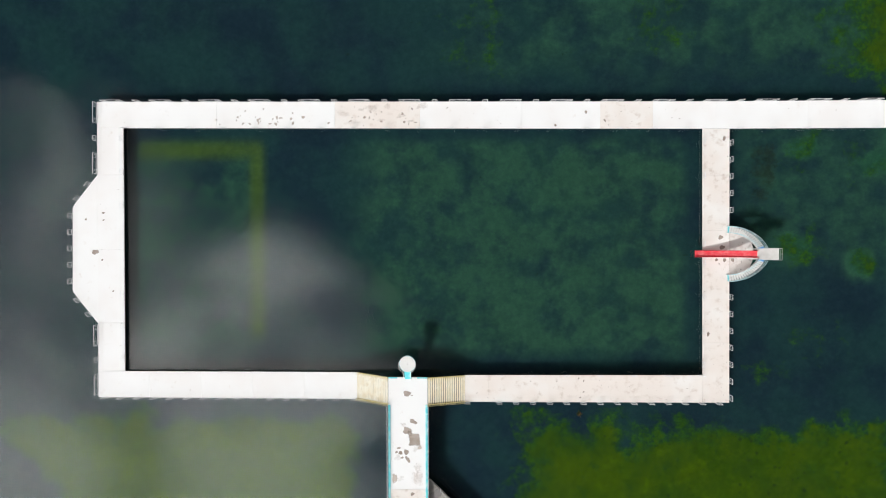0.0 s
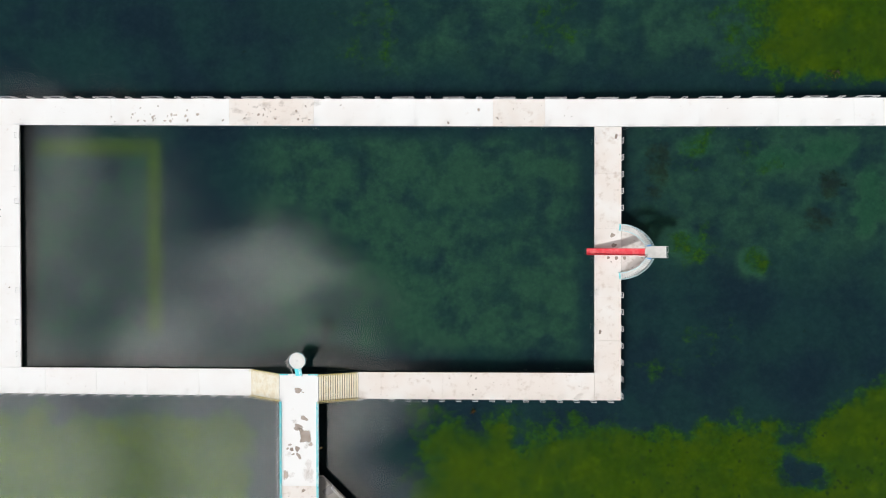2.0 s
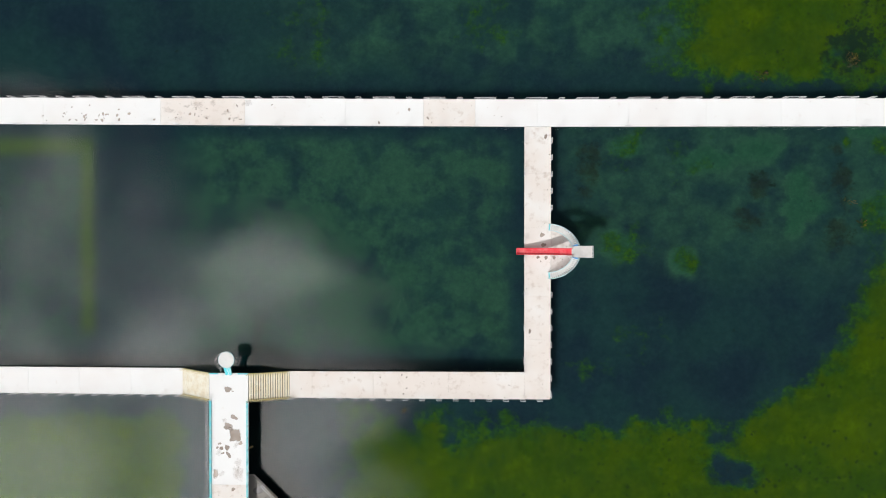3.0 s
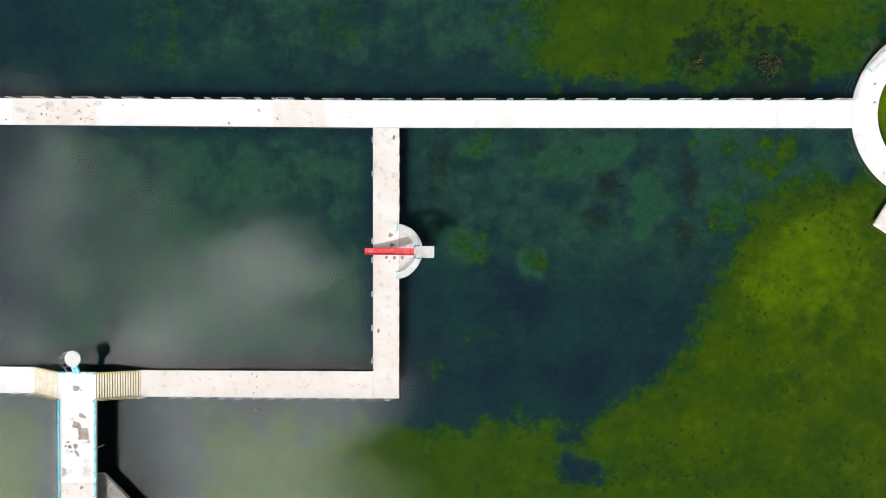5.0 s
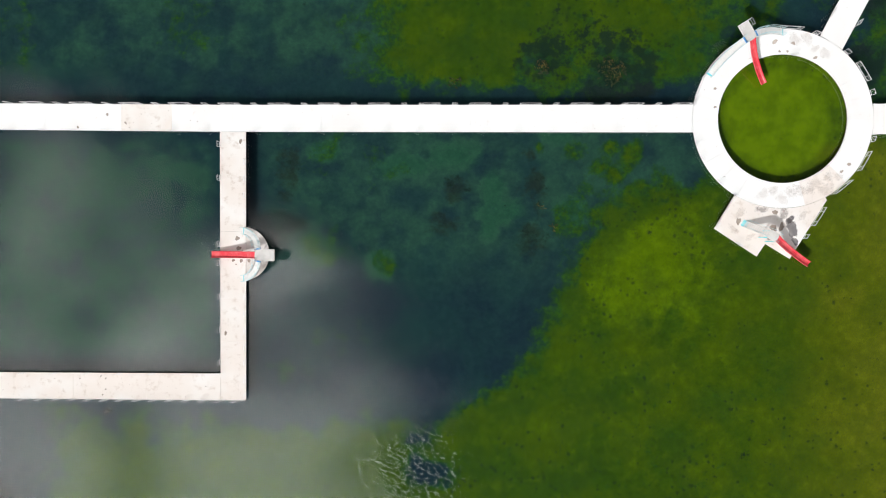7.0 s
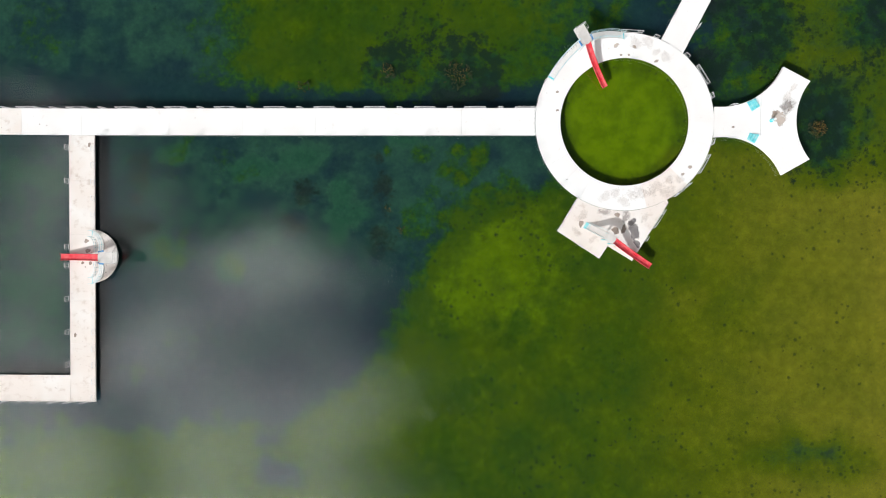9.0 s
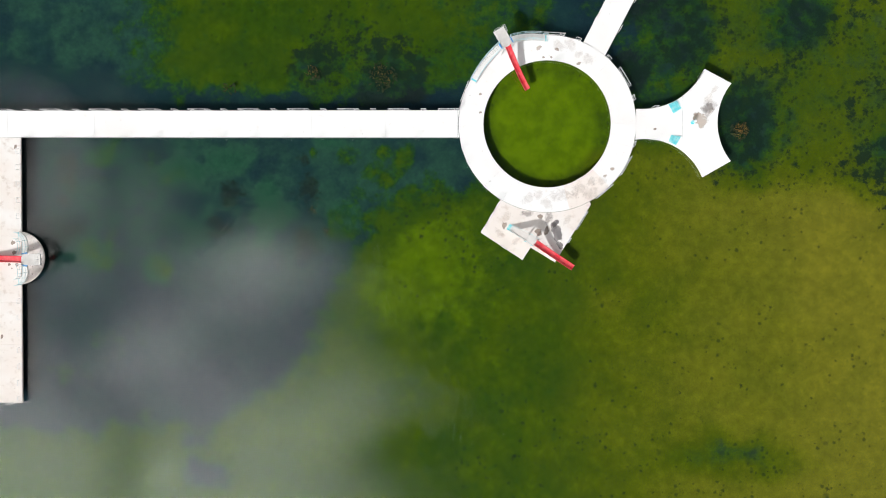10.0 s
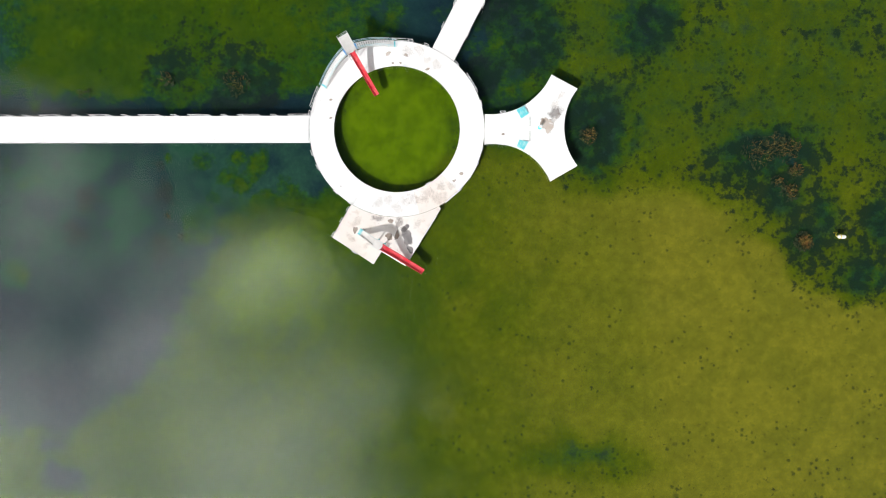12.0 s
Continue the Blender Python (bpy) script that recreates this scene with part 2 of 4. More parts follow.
def make_bed_material():
    m, nt, bsdf, n, l = material("lake_bed")
    p = place_coords(nt)

    def field(name):
        a = n("ShaderNodeAttribute")
        a.attribute_name = name
        return a.outputs["Fac"]

    def about(value, amount):
        """A noise value, centred on nought."""
        return math_node(nt, "MULTIPLY", math_node(nt, "SUBTRACT", value, 0.5), amount)

    def total(*values):
        out = values[0]
        for v in values[1:]:
            out = math_node(nt, "ADD", out, v)
        return out

    def tufts(scale, bend, reach, crowd, edge):
        """Round tufts of uneven size, bent out of shape; crowd: how many cells carry one."""
        cells = n("ShaderNodeTexVoronoi")
        cells.inputs["Scale"].default_value = scale
        bent = n("ShaderNodeVectorMath")
        bent.operation = "MULTIPLY_ADD"
        bent.inputs[1].default_value = (bend, bend, 0.0)
        l(noise_node(nt, 2.1 * scale, 3, 0.6, p).outputs["Color"], bent.inputs[0])
        l(p, bent.inputs[2])
        l(bent.outputs[0], cells.inputs["Vector"])
        apart = n("ShaderNodeSeparateColor")
        l(cells.outputs["Color"], apart.inputs[0])
        grown_up = math_node(nt, "SUBTRACT", total(apart.outputs[0], crowd), 1.0)
        size = math_node(nt, "MULTIPLY", math_node(nt, "MINIMUM", math_node(nt, "MAXIMUM", grown_up, 0.0), 0.75), reach)
        inner = math_node(nt, "SUBTRACT", size, cells.outputs["Distance"])
        return span_node(nt, inner, -0.02, edge)

    algae, sand, weed, pool, ledge = field("algae"), field("sand"), field("weed"), field("pool"), field("ledge")
    cloudy = noise_node(nt, 0.13, 6, 0.62, p).outputs[0]
    mid = noise_node(nt, 0.42, 7, 0.60, p).outputs[0]
    fine = noise_node(nt, 1.5, 6, 0.72, p).outputs[0]
    veil = noise_node(nt, 0.22, 3, 0.5, p).outputs[0]
    shallow = span_node(nt, math_node(nt, "MAXIMUM", algae, sand), 0.35, 0.75)
    # mud, with dim green growth
    c = mix_node(nt, span_node(nt, cloudy, 0.34, 0.66), (0.0115, 0.0255, 0.0430), (0.0148, 0.0415, 0.0490))
    soft = noise_node(nt, 0.24, 6, 0.62, p).outputs[0]
    c = mix_node(nt, math_node(nt, "MULTIPLY", span_node(nt, soft, 0.36, 0.62, 0.15, 1.0), pool), c, (0.029, 0.078, 0.058))
    c = mix_node(nt, span_node(nt, total(pool, about(mid, 1.6), about(fine, 0.8)), 0.9, 2.5, 0.0, 0.85), c, (0.022, 0.078, 0.050))
    # thin brown mats of dead growth on the mud
    mat = math_node(nt, "MULTIPLY", span_node(nt, total(about(mid, 1.2), about(fine, 0.8), weed), 0.25, 0.70, 0, 0.62), math_node(nt, "SUBTRACT", 1.0, shallow))
    c = mix_node(nt, mat, c, (0.018, 0.021, 0.014))
    # algae: thin growth is dull green, dense growth yellow-green
    shifted = total(algae, about(mid, 1.35), about(fine, 0.34))
    dense_mix = mix_node(nt, span_node(nt, total(cloudy, about(fine, 0.14)), 0.34, 0.66), (0.034, 0.072, 0.005), (0.058, 0.094, 0.003))
    thin = mix_node(nt, span_node(nt, fine, 0.36, 0.66), (0.016, 0.052, 0.020), (0.031, 0.088, 0.012))
    grown = mix_node(nt, span_node(nt, shifted, 0.52, 0.86), thin, dense_mix)
    grown = mix_node(nt, span_node(nt, shifted, 0.95, 1.45), grown, (0.098, 0.150, 0.002))
    c = mix_node(nt, span_node(nt, shifted, 0.30, 0.64), c, grown)
    # the drowned ledge in the west basin
    c = mix_node(nt, math_node(nt, "MULTIPLY", ledge, span_node(nt, total(veil, about(fine, 0.3)), 0.2, 0.75, 0.75, 0.55)), c, (0.075, 0.120, 0.016))
    # sandy shallows, olive to ochre
    loose = total(sand, about(mid, 0.40), about(fine, 0.08))
    shoal = mix_node(nt, span_node(nt, total(cloudy, about(fine, 0.10)), 0.32, 0.70), (0.084, 0.106, 0.004), (0.112, 0.124, 0.006))
    shoal = mix_node(nt, span_node(nt, loose, 0.85, 1.95), shoal, (0.205, 0.176, 0.018))
    c = mix_node(nt, span_node(nt, loose, 0.35, 1.0), c, shoal)
    # fine mottling
    grain = noise_node(nt, 0.85, 9, 0.76, p).outputs[0]
    c = mix_node(nt, 1.0, c, ramp_node(nt, grain, ((0.30, (0.80, 0.84, 0.86)), (0.50, (1.04, 1.06, 1.02)), (0.70, (1.40, 1.38, 1.24)))).outputs[0], "MULTIPLY")
    # broad dull blotches on the shoals
    blot = span_node(nt, total(veil, about(fine, 0.22)), 0.36, 0.58, 0.36, 0.0)
    blot = math_node(nt, "MULTIPLY", blot, span_node(nt, sand, 0.3, 1.1, 1.0, 0.5))
    c = mix_node(nt, math_node(nt, "MULTIPLY", blot, shallow), c, (0.032, 0.066, 0.010))
    # the still pool inside the round deck, evenly grown over
    c = mix_node(nt, span_node(nt, pool, 2.5, 3.0, 0, 0.7), c, mix_node(nt, span_node(nt, total(mid, about(fine, 0.4)), 0.35, 0.66), (0.120, 0.182, 0.002), (0.165, 0.238, 0.003)))
    # dark weed: ragged beds where it is thick, and single tufts that crowd together round them
    rim = math_node(nt, "MULTIPLY", math_node(nt, "MULTIPLY", algae, math_node(nt, "SUBTRACT", 1.0, algae, True)), 4.0)
    herd = noise_node(nt, 0.19, 4, 0.6, p).outputs[0]
    bush = total(about(noise_node(nt, 0.75, 7, 0.68, p).outputs[0], 2.3), math_node(nt, "MULTIPLY", weed, 0.38))
    c = mix_node(nt, span_node(nt, bush, 0.34, 0.62, 0, 0.86), c, (0.0125, 0.0255, 0.0195))
    crowd = total(about(herd, 2.6), math_node(nt, "MULTIPLY", weed, 0.95), math_node(nt, "MULTIPLY", rim, 0.10))
    open_bed = math_node(nt, "MULTIPLY", shallow, span_node(nt, pool, 2.2, 2.9, 1.0, 0.25))
    small = tufts(1.35, 0.40, 0.60, total(crowd, 0.42), 0.30)
    large = tufts(0.52, 0.80, 0.46, total(crowd, 0.20), 0.32)
    c = mix_node(nt, math_node(nt, "MULTIPLY", math_node(nt, "MULTIPLY", small, 0.62), open_bed), c, (0.017, 0.036, 0.017))
    c = mix_node(nt, math_node(nt, "MULTIPLY", math_node(nt, "MULTIPLY", large, 0.58), open_bed), c, (0.014, 0.030, 0.019))
    l(c, bsdf.inputs["Base Color"])
    bsdf.inputs["Roughness"].default_value = 1.0
    bsdf.inputs["Specular IOR Level"].default_value = 0.0
    # over the mud the water is murky, and light spreads in it
    bsdf.subsurface_method = "BURLEY"
    bsdf.inputs["Subsurface Radius"].default_value = (1.0, 1.0, 1.0)
    l(span_node(nt, shallow, 0.0, 1.0, 2.2, 0.55), bsdf.inputs["Subsurface Scale"])
    bsdf.inputs["Subsurface Weight"].default_value = 1.0
    return m


def make_water_material():
    """Clear water: see-through, with a Fresnel gloss on rippled normals."""
    m, nt, bsdf, n, l = material("lake_water")
    nt.nodes.remove(bsdf)
    out = nt.nodes["Material Output"]
    p = place_coords(nt)

    def stretched(deg, sx, sy):
        t = n("ShaderNodeMapping")
        t.inputs["Rotation"].default_value = (0, 0, radians(deg))
        t.inputs["Scale"].default_value = (sx, sy, 1.0)
        l(p, t.inputs["Vector"])
        return t.outputs[0]

    def near(place, r0, r1, inside, outside):
        d = n("ShaderNodeVectorMath")
        d.operation = "DISTANCE"
        d.inputs[1].default_value = AWAY + Vector(place)
        l(p, d.inputs[0])
        return span_node(nt, d.outputs["Value"], r0, r1, inside, outside)

    times = lambda a, b: math_node(nt, "MULTIPLY", a, b)
    plus = lambda a, b: math_node(nt, "ADD", a, b)
    # ripples a hand to a foot long, crests mostly across the west wind
    ripple = noise_node(nt, 4.6, 1, 0.5, stretched(-12, 1.0, 0.50)).outputs[0]
    cross = noise_node(nt, 3.0, 1, 0.45, stretched(24, 1.0, 0.65)).outputs[0]
    # short wave trains, their crests about north and south
    train = n("ShaderNodeTexWave")
    train.wave_type, train.bands_direction = "BANDS", "X"
    for key, v in (("Scale", 1.25), ("Distortion", 6.0), ("Detail", 2.0), ("Detail Scale", 0.3), ("Detail Roughness", 0.5)):
        train.inputs[key].default_value = v
    l(stretched(14, 1.0, 1.0), train.inputs["Vector"])
    set_in = span_node(nt, noise_node(nt, 0.10, 2, 0.5, p).outputs[0], 0.42, 0.60, 0.0, 1.0)
    gust = span_node(nt, noise_node(nt, 0.07, 4, 0.6, p).outputs[0], 0.38, 0.62, 0.25, 1.0)
    # the wind reaches the open water south and east of the decks; the basin lies calmer
    breeze = near((92, -30, 0), 28.0, 56.0, 1.0, 0.36)
    paw = near((58, -28, 0), 2.0, 12.0, 1.0, 0.0)
    chop = math_node(nt, "POWER", noise_node(nt, 2.8, 0, 0.5, stretched(-8, 0.48, 1.0)).outputs[0], 3.0)
    # heights in metres
    height = times(times(ripple, plus(times(gust, 0.0105), 0.0020)), breeze)
    height = plus(height, times(times(cross, plus(times(gust, 0.0090), 0.0018)), breeze))
    height = plus(height, times(times(train.outputs["Fac"], set_in), times(breeze, 0.0029)))
    height = plus(height, times(times(chop, times(paw, paw)), 0.112))
    normal = bump_node(nt, height, 1.0, 1.0)
    clear, gloss = n("ShaderNodeBsdfTransparent"), n("ShaderNodeBsdfGlossy")
    clear.inputs["Color"].default_value = (0.84, 0.96, 0.89, 1)
    # in the breeze fine wavelets blur the mirror image
    l(plus(times(times(math_node(nt, "SUBTRACT", breeze, 0.36), math_node(nt, "SUBTRACT", 1.0, paw)), 0.03), 0.035), gloss.inputs["Roughness"])
    l(normal, gloss.inputs["Normal"])
    fres = n("ShaderNodeFresnel")
    fres.inputs["IOR"].default_value = 1.62
    l(normal, fres.inputs["Normal"])
    mix = n("ShaderNodeMixShader")
    l(fres.outputs[0], mix.inputs[0])
    l(clear.outputs[0], mix.inputs[1])
    l(gloss.outputs[0], mix.inputs[2])
    l(mix.outputs[0], out.inputs["Surface"])
    return m


BED, WATER = make_bed_material(), make_water_material()


# ---------------------------------------------------------------- mesh helpers
def part(name, bm, mat, parent=None, label="", m=None):
    """Links a bmesh as one mesh object, under a thing or a part."""
    me = bpy.data.meshes.new(name)
    bm.to_mesh(me)
    bm.free()
    me.materials.append(mat)
    return part_of(name, me, parent, label, m)


def part_of(name, me, parent=None, label="", m=None):
    ob = new(name, me)
    if m is not None:
        ob.matrix_basis = m
    if parent:
        ob.parent = parent
    if label:
        ob["label"] = label
    return ob


def thing(name, m, label, category, group="", kind=""):
    ob = new(name)
    ob.matrix_basis = m
    ob.empty_display_size = 0.3
    return tagged(ob, label, category, group, kind)


def prism(pts, z0, z1, bevel=0.0, bm=None):
    """An upright slab over a plan polygon."""
    bm = bm or bmesh.new()
    low = [bm.verts.new((x, y, z0)) for x, y in pts]
    high = [bm.verts.new((x, y, z1)) for x, y in pts]
    area = sum(a[0] * b[1] - b[0] * a[1] for a, b in zip(pts, pts[1:] + pts[:1]))
    if area < 0:
        low.reverse(), high.reverse()
    bm.faces.new(list(reversed(low)))
    top = bm.faces.new(high)
    n = len(pts)
    for k in range(n):
        bm.faces.new((low[k], low[(k + 1) % n], high[(k + 1) % n], high[k]))
    if bevel:
        bmesh.ops.bevel(bm, geom=list(top.edges), offset=bevel, segments=1, affect="EDGES", profile=0.5)
    return bm


def box(bm, x0, x1, y0, y1, z0, z1):
    prism([(x0, y0), (x1, y0), (x1, y1), (x0, y1)], z0, z1, bm=bm)
    return bm


def beam(bm, a, b, w, h=None):
    """A bar of section w x h from a to b, h upright."""
    h = h or w
    a, b = Vector(a), Vector(b)
    d = (b - a).normalized()
    side = d.cross(Vector((0, 0, 1)))
    side = Vector((1, 0, 0)) if side.length < 1e-4 else side.normalized()
    up = side.cross(d).normalized()
    ring = []
    for end in (a, b):
        ring.append([bm.verts.new(end + side * sx * w / 2 + up * sy * h / 2) for sx, sy in ((-1, -1), (1, -1), (1, 1), (-1, 1))])
    for k in range(4):
        bm.faces.new((ring[0][k], ring[0][(k + 1) % 4], ring[1][(k + 1) % 4], ring[1][k]))
    bm.faces.new(list(reversed(ring[0])))
    bm.faces.new(ring[1])
    return bm


def tube(bm, points, r, sides=8, closed=False):
    """A round bar that follows points."""
    pts = [Vector(p) for p in points]
    n, rings = len(pts), []
    for k, p in enumerate(pts):
        if closed:
            d = pts[(k + 1) % n] - pts[k - 1]
        else:
            d = pts[min(k + 1, n - 1)] - pts[max(k - 1, 0)]
        d.normalize()
        side = d.cross(Vector((0, 0, 1)))
        side = Vector((1, 0, 0)) if side.length < 1e-3 else side.normalized()
        up = side.cross(d)
        rings.append([bm.verts.new(p + (side * math.cos(a) + up * math.sin(a)) * r) for a in (2 * math.pi * i / sides for i in range(sides))])
    for k in range(n if closed else n - 1):
        a, b = rings[k], rings[(k + 1) % n]
        for i in range(sides):
            bm.faces.new((a[i], a[(i + 1) % sides], b[(i + 1) % sides], b[i]))
    if not closed:
        bm.faces.new(list(reversed(rings[0])))
        bm.faces.new(rings[-1])
    bmesh.ops.recalc_face_normals(bm, faces=bm.faces)
    return bm


def drum(r, z0, z1, sides=40, bevel=0.0):
    return prism([(r * math.cos(2 * math.pi * k / sides), r * math.sin(2 * math.pi * k / sides)) for k in range(sides)], z0, z1, bevel)


def polar(r, a):
    return r * math.cos(a), r * math.sin(a)


def arc(centre, r, a0, a1, n):
    return [(centre[0] + r * math.cos(a), centre[1] + r * math.sin(a)) for a in (a0 + (a1 - a0) * k / n for k in range(n + 1))]


def arc_through(p, q, s, n=14):
    """Points of the circular arc from p by q to s."""
    (ax, ay), (bx, by), (cx, cy) = p, q, s
    d = 2 * (ax * (by - cy) + bx * (cy - ay) + cx * (ay - by))
    ux = ((ax * ax + ay * ay) * (by - cy) + (bx * bx + by * by) * (cy - ay) + (cx * cx + cy * cy) * (ay - by)) / d
    uy = ((ax * ax + ay * ay) * (cx - bx) + (bx * bx + by * by) * (ax - cx) + (cx * cx + cy * cy) * (bx - ax)) / d
    r = math.hypot(ax - ux, ay - uy)
    a0, am, a1 = (math.atan2(y - uy, x - ux) for x, y in (p, q, s))
    turn = lambda a: (a - a0) % (2 * math.pi)
    end = turn(a1) if turn(am) < turn(a1) else turn(a1) - 2 * math.pi
    return [(ux + r * math.cos(a0 + end * k / n), uy + r * math.sin(a0 + end * k / n)) for k in range(n + 1)]


def lerp(a, b, f):
    return tuple(u + (v - u) * f for u, v in zip(a, b))


# ---------------------------------------------------------------- lake
def smooth(lo, hi, v):
    f = np.clip((v - lo) / (hi - lo), 0, 1)
    return f * f * (3 - 2 * f)


def blob(x, y, cx, cy, rx, ry, soft=0.5):
    return 1 - smooth(1 - soft, 1 + soft, np.hypot((x - cx) / rx, (y - cy) / ry))


def grow_fields(x, y):
    """How much algae, sand, weed and pool tint the bed carries at each place."""
    rag = lambda s, k: np.array([noise.noise(Vector((a * s, b * s, k))) for a, b in zip(x, y)])
    w1, w2 = rag(0.09, 3.0), rag(0.26, 9.0)
    wx, wy = x + 3.0 * w1 + 1.3 * w2, y + 3.0 * w2 * 0.6 + 2.2 * w1
    # rim of the shoal that opens to the south-east of the bathing decks
    rim = np.interp(wy, [-40, -30, -23.4, -19, -12.4, -5.9, 0, 4.4, 8.7, 14, 24], [50, 54, 58, 66, 74.0, 76.7, 79.6, 85.5, 93.5, 99, 104])
    shoal = smooth(-5.0, 4.2, wx - rim) * (1 - smooth(12, 19, wy))
    south = smooth(2, 15, wx) * (1 - smooth(-26.5, -18.8, wy))
    south = south * (1 - smooth(62, 70, wx) * smooth(-20, -17, wy))
    north = smooth(38, 63, wx) * (1 - 0.42 * smooth(86, 98, wx)) * (1 - smooth(104, 110, wx)) * smooth(17, 24, wy)
    south_west = smooth(-2, 4, wx + 62 + (wy + 20) * 1.1) * (1 - smooth(-14, -8, wx)) * (1 - smooth(-25, -19, wy))
    ledge = np.maximum(smooth(-40.5, -38.5, x) * (1 - smooth(-24.0, -22.5, x)) * (1 - smooth(0.2, 1.9, abs(y - 13.0))),
                       smooth(-12.5, -10, y) * (1 - smooth(13, 14, y)) * (1 - smooth(0.2, 1.6, abs(x + 23.9))))
    algae = np.maximum.reduce([0.92 * south, 0.93 * north, shoal * 0.95, 0.98 * south_west])
    for cx, cy, r, k in ((45, 0, 3.2, 0.50), (52.6, -2.0, 2.7, 0.50), (46, 12.8, 3.6, 0.42), (54, 12, 4, 0.30), (84.8, 11.9, 1.9, 0.66), (81.6, 12.1, 1.7, 0.56), (71.4, 11.5, 1.2, 0.5), (77.4, 12.4, 1.8, 0.52), (86.4, 8.1, 1.9, 0.6), (83.2, 5.0, 2.8, 0.56), (78, 5.2, 3, 0.42), (48, -12, 5, 0.28), (42, -15, 3, 0.36),
                         (88, 5.5, 5, 0.6), (82, 9.5, 5, 0.36), (28, 29, 5, 0.4), (5, 27, 6, 0.35), (12, -23, 4, 0.5)):
        algae = np.maximum(algae, k * blob(wx, wy, cx, cy, r, r, 0.6))
    gap = np.maximum(blob(wx, wy, 60.5, -27.4, 3.4, 2.4, 0.9), 0.45 * blob(wx, wy, 59.5, -22.0, 3.0, 2.5, 0.8))
    algae = algae * (1 - 0.85 * gap)
    well = np.hypot(x - 103.3, y - 16.66) < 9.5
    algae = np.where(well, 1.28, algae + 0.50 * blob(wx, wy, 87, -1.5, 8.5, 7, 0.9))
    # the far shallows east of the round deck
    brink = np.interp(wx, [112, 129, 140.7, 153.7, 165, 200], [17, 10.9, 6.6, -2.8, -8.6, -26])
    weedy = smooth(-3, 4, wy - brink) * smooth(110, 118, wx)
    weedy = np.maximum(weedy, smooth(14, 20, wy) * smooth(70, 78, wx) * (1 - smooth(84, 92, wx)) * 0.8)
    east = smooth(100, 124, wx)
    algae = np.maximum(algae, np.where(well, 0, 0.80 * east))
    algae = algae * (1 - 0.12 * weedy * smooth(108, 116, wx))
    sand = shoal * smooth(96, 130, wx) * (1 - 0.85 * weedy) + 0.25 * shoal + 0.22 * shoal * smooth(72, 88, wx)
    sand = np.maximum(sand, 0.85 * smooth(114, 128, wx) * (1 - 0.20 * weedy))
    sand = sand + 0.95 * smooth(128, 164, wx) * (1 - weedy)
    sand = sand + 0.45 * blob(wx, wy, 152, 3, 17, 10, 0.7)
    pit = 0.75 * blob(wx, wy, 127.4, -25.5, 8, 2.2, 0.9)
    sand, algae = sand * (1 - 0.8 * pit), algae * (1 - 0.5 * pit)
    clumps = np.zeros_like(x)
    for cx, cy, rx, ry in ((73.6, 24.5, 3, 3), (83, 24.5, 5, 3.5), (127.9, 16.6, 4.4, 4.6), (150.5, 13.5, 5.5, 3.5), (153, 8.5, 2.6, 3.2), (155.3, 2.5, 2.6, 2.4),
                           (163, -2, 3.2, 2.8), (117, 33, 4, 3), (121, 28, 2.6, 3.4), (114, 23.5, 2.5, 2.2), (135, 30, 3, 3), (166, 5, 2.5, 4), (158, 6, 2, 3)):
        clumps = np.maximum(clumps, blob(0.4 * wx + 0.6 * x, 0.4 * wy + 0.6 * y, cx, cy, rx, ry, 0.9))
    algae, sand = algae * (1 - 0.35 * clumps), sand * (1 - 0.7 * clumps)
    patchy = smooth(-0.25, 0.35, rag(0.15, 21.0))
    mats = np.zeros_like(x)
    for cx, cy, rx, ry in ((63.6, 8.6, 2.2, 1.6), (72.2, 8.0, 2.8, 2.4), (73.4, 5.8, 1.5, 1.2), (69.7, 10.2, 1.2, 1.0), (72.6, 1.6, 2.8, 1.8), (62.0, 4.6, 2, 1.6), (40, 9, 2, 4)):
        mats = np.maximum(mats, blob(wx, wy, cx, cy, rx, ry, 0.7))
    weed = np.clip(0.14 * shoal + weedy * (0.34 + 0.66 * patchy) + 1.25 * clumps + 0.6 * mats + 0.15 * south + 0.08 * north + 0.45 * blob(wx, wy, 87, 5.5, 6.5, 4, 0.6), 0, 1.4)
    warm = blob(x, y, 112.5, -5.5, 5, 3.5, 0.8)
    sand = np.maximum(sand, 1.15 * warm)
    from_hub = np.hypot(x - 103.3, y - 16.66)
    weed = np.where(well, 0.5 * smooth(6.4, 8.2, from_hub + 0.8 * w2), weed)
    inside = smooth(-14, -6, x) * (1 - smooth(30, 32, x)) * smooth(-15, -12, y) * (1 - smooth(13, 15, y))
    # cloud haze over the west basin, put into the bed as paler teal
    west = 0.75 * smooth(-41, -38, x) * (1 - smooth(-26, -22, x)) * smooth(-15, -10, y) * (1 - smooth(10, 14, y))
    pool = np.maximum(np.maximum(inside, west), 0.8 * smooth(36, 40, x) * smooth(-8, 4, wy) * (1 - smooth(15, 18, y)))
    pool = np.maximum(pool, 0.85 * smooth(20, 26, wy) * smooth(-6, 14, wx) * (1 - smooth(56, 70, wx)))
    # smooth pale green patches of silt between the weed mats
    for cx, cy, rx, ry in ((62.5, 12.4, 3.6, 2.2), (67.3, 7.6, 1.6, 3.4), (68.2, 4.9, 3.4, 1.8), (66.9, 2.8, 1.3, 1.8), (77.9, 5.2, 2.8, 2.4), (75.4, 14.4, 3.2, 1.0), (90.5, 7.3, 1.8, 1.4), (56, 11, 4, 2), (45, 0.2, 2.6, 2.2), (52.6, -2.0, 2.0, 2.2), (46, 12.8, 3.0, 1.6)):
        pool = np.maximum(pool, 2.2 * blob(wx * 0.4 + x * 0.6, wy * 0.4 + y * 0.6, cx, cy, rx, ry, 0.7))
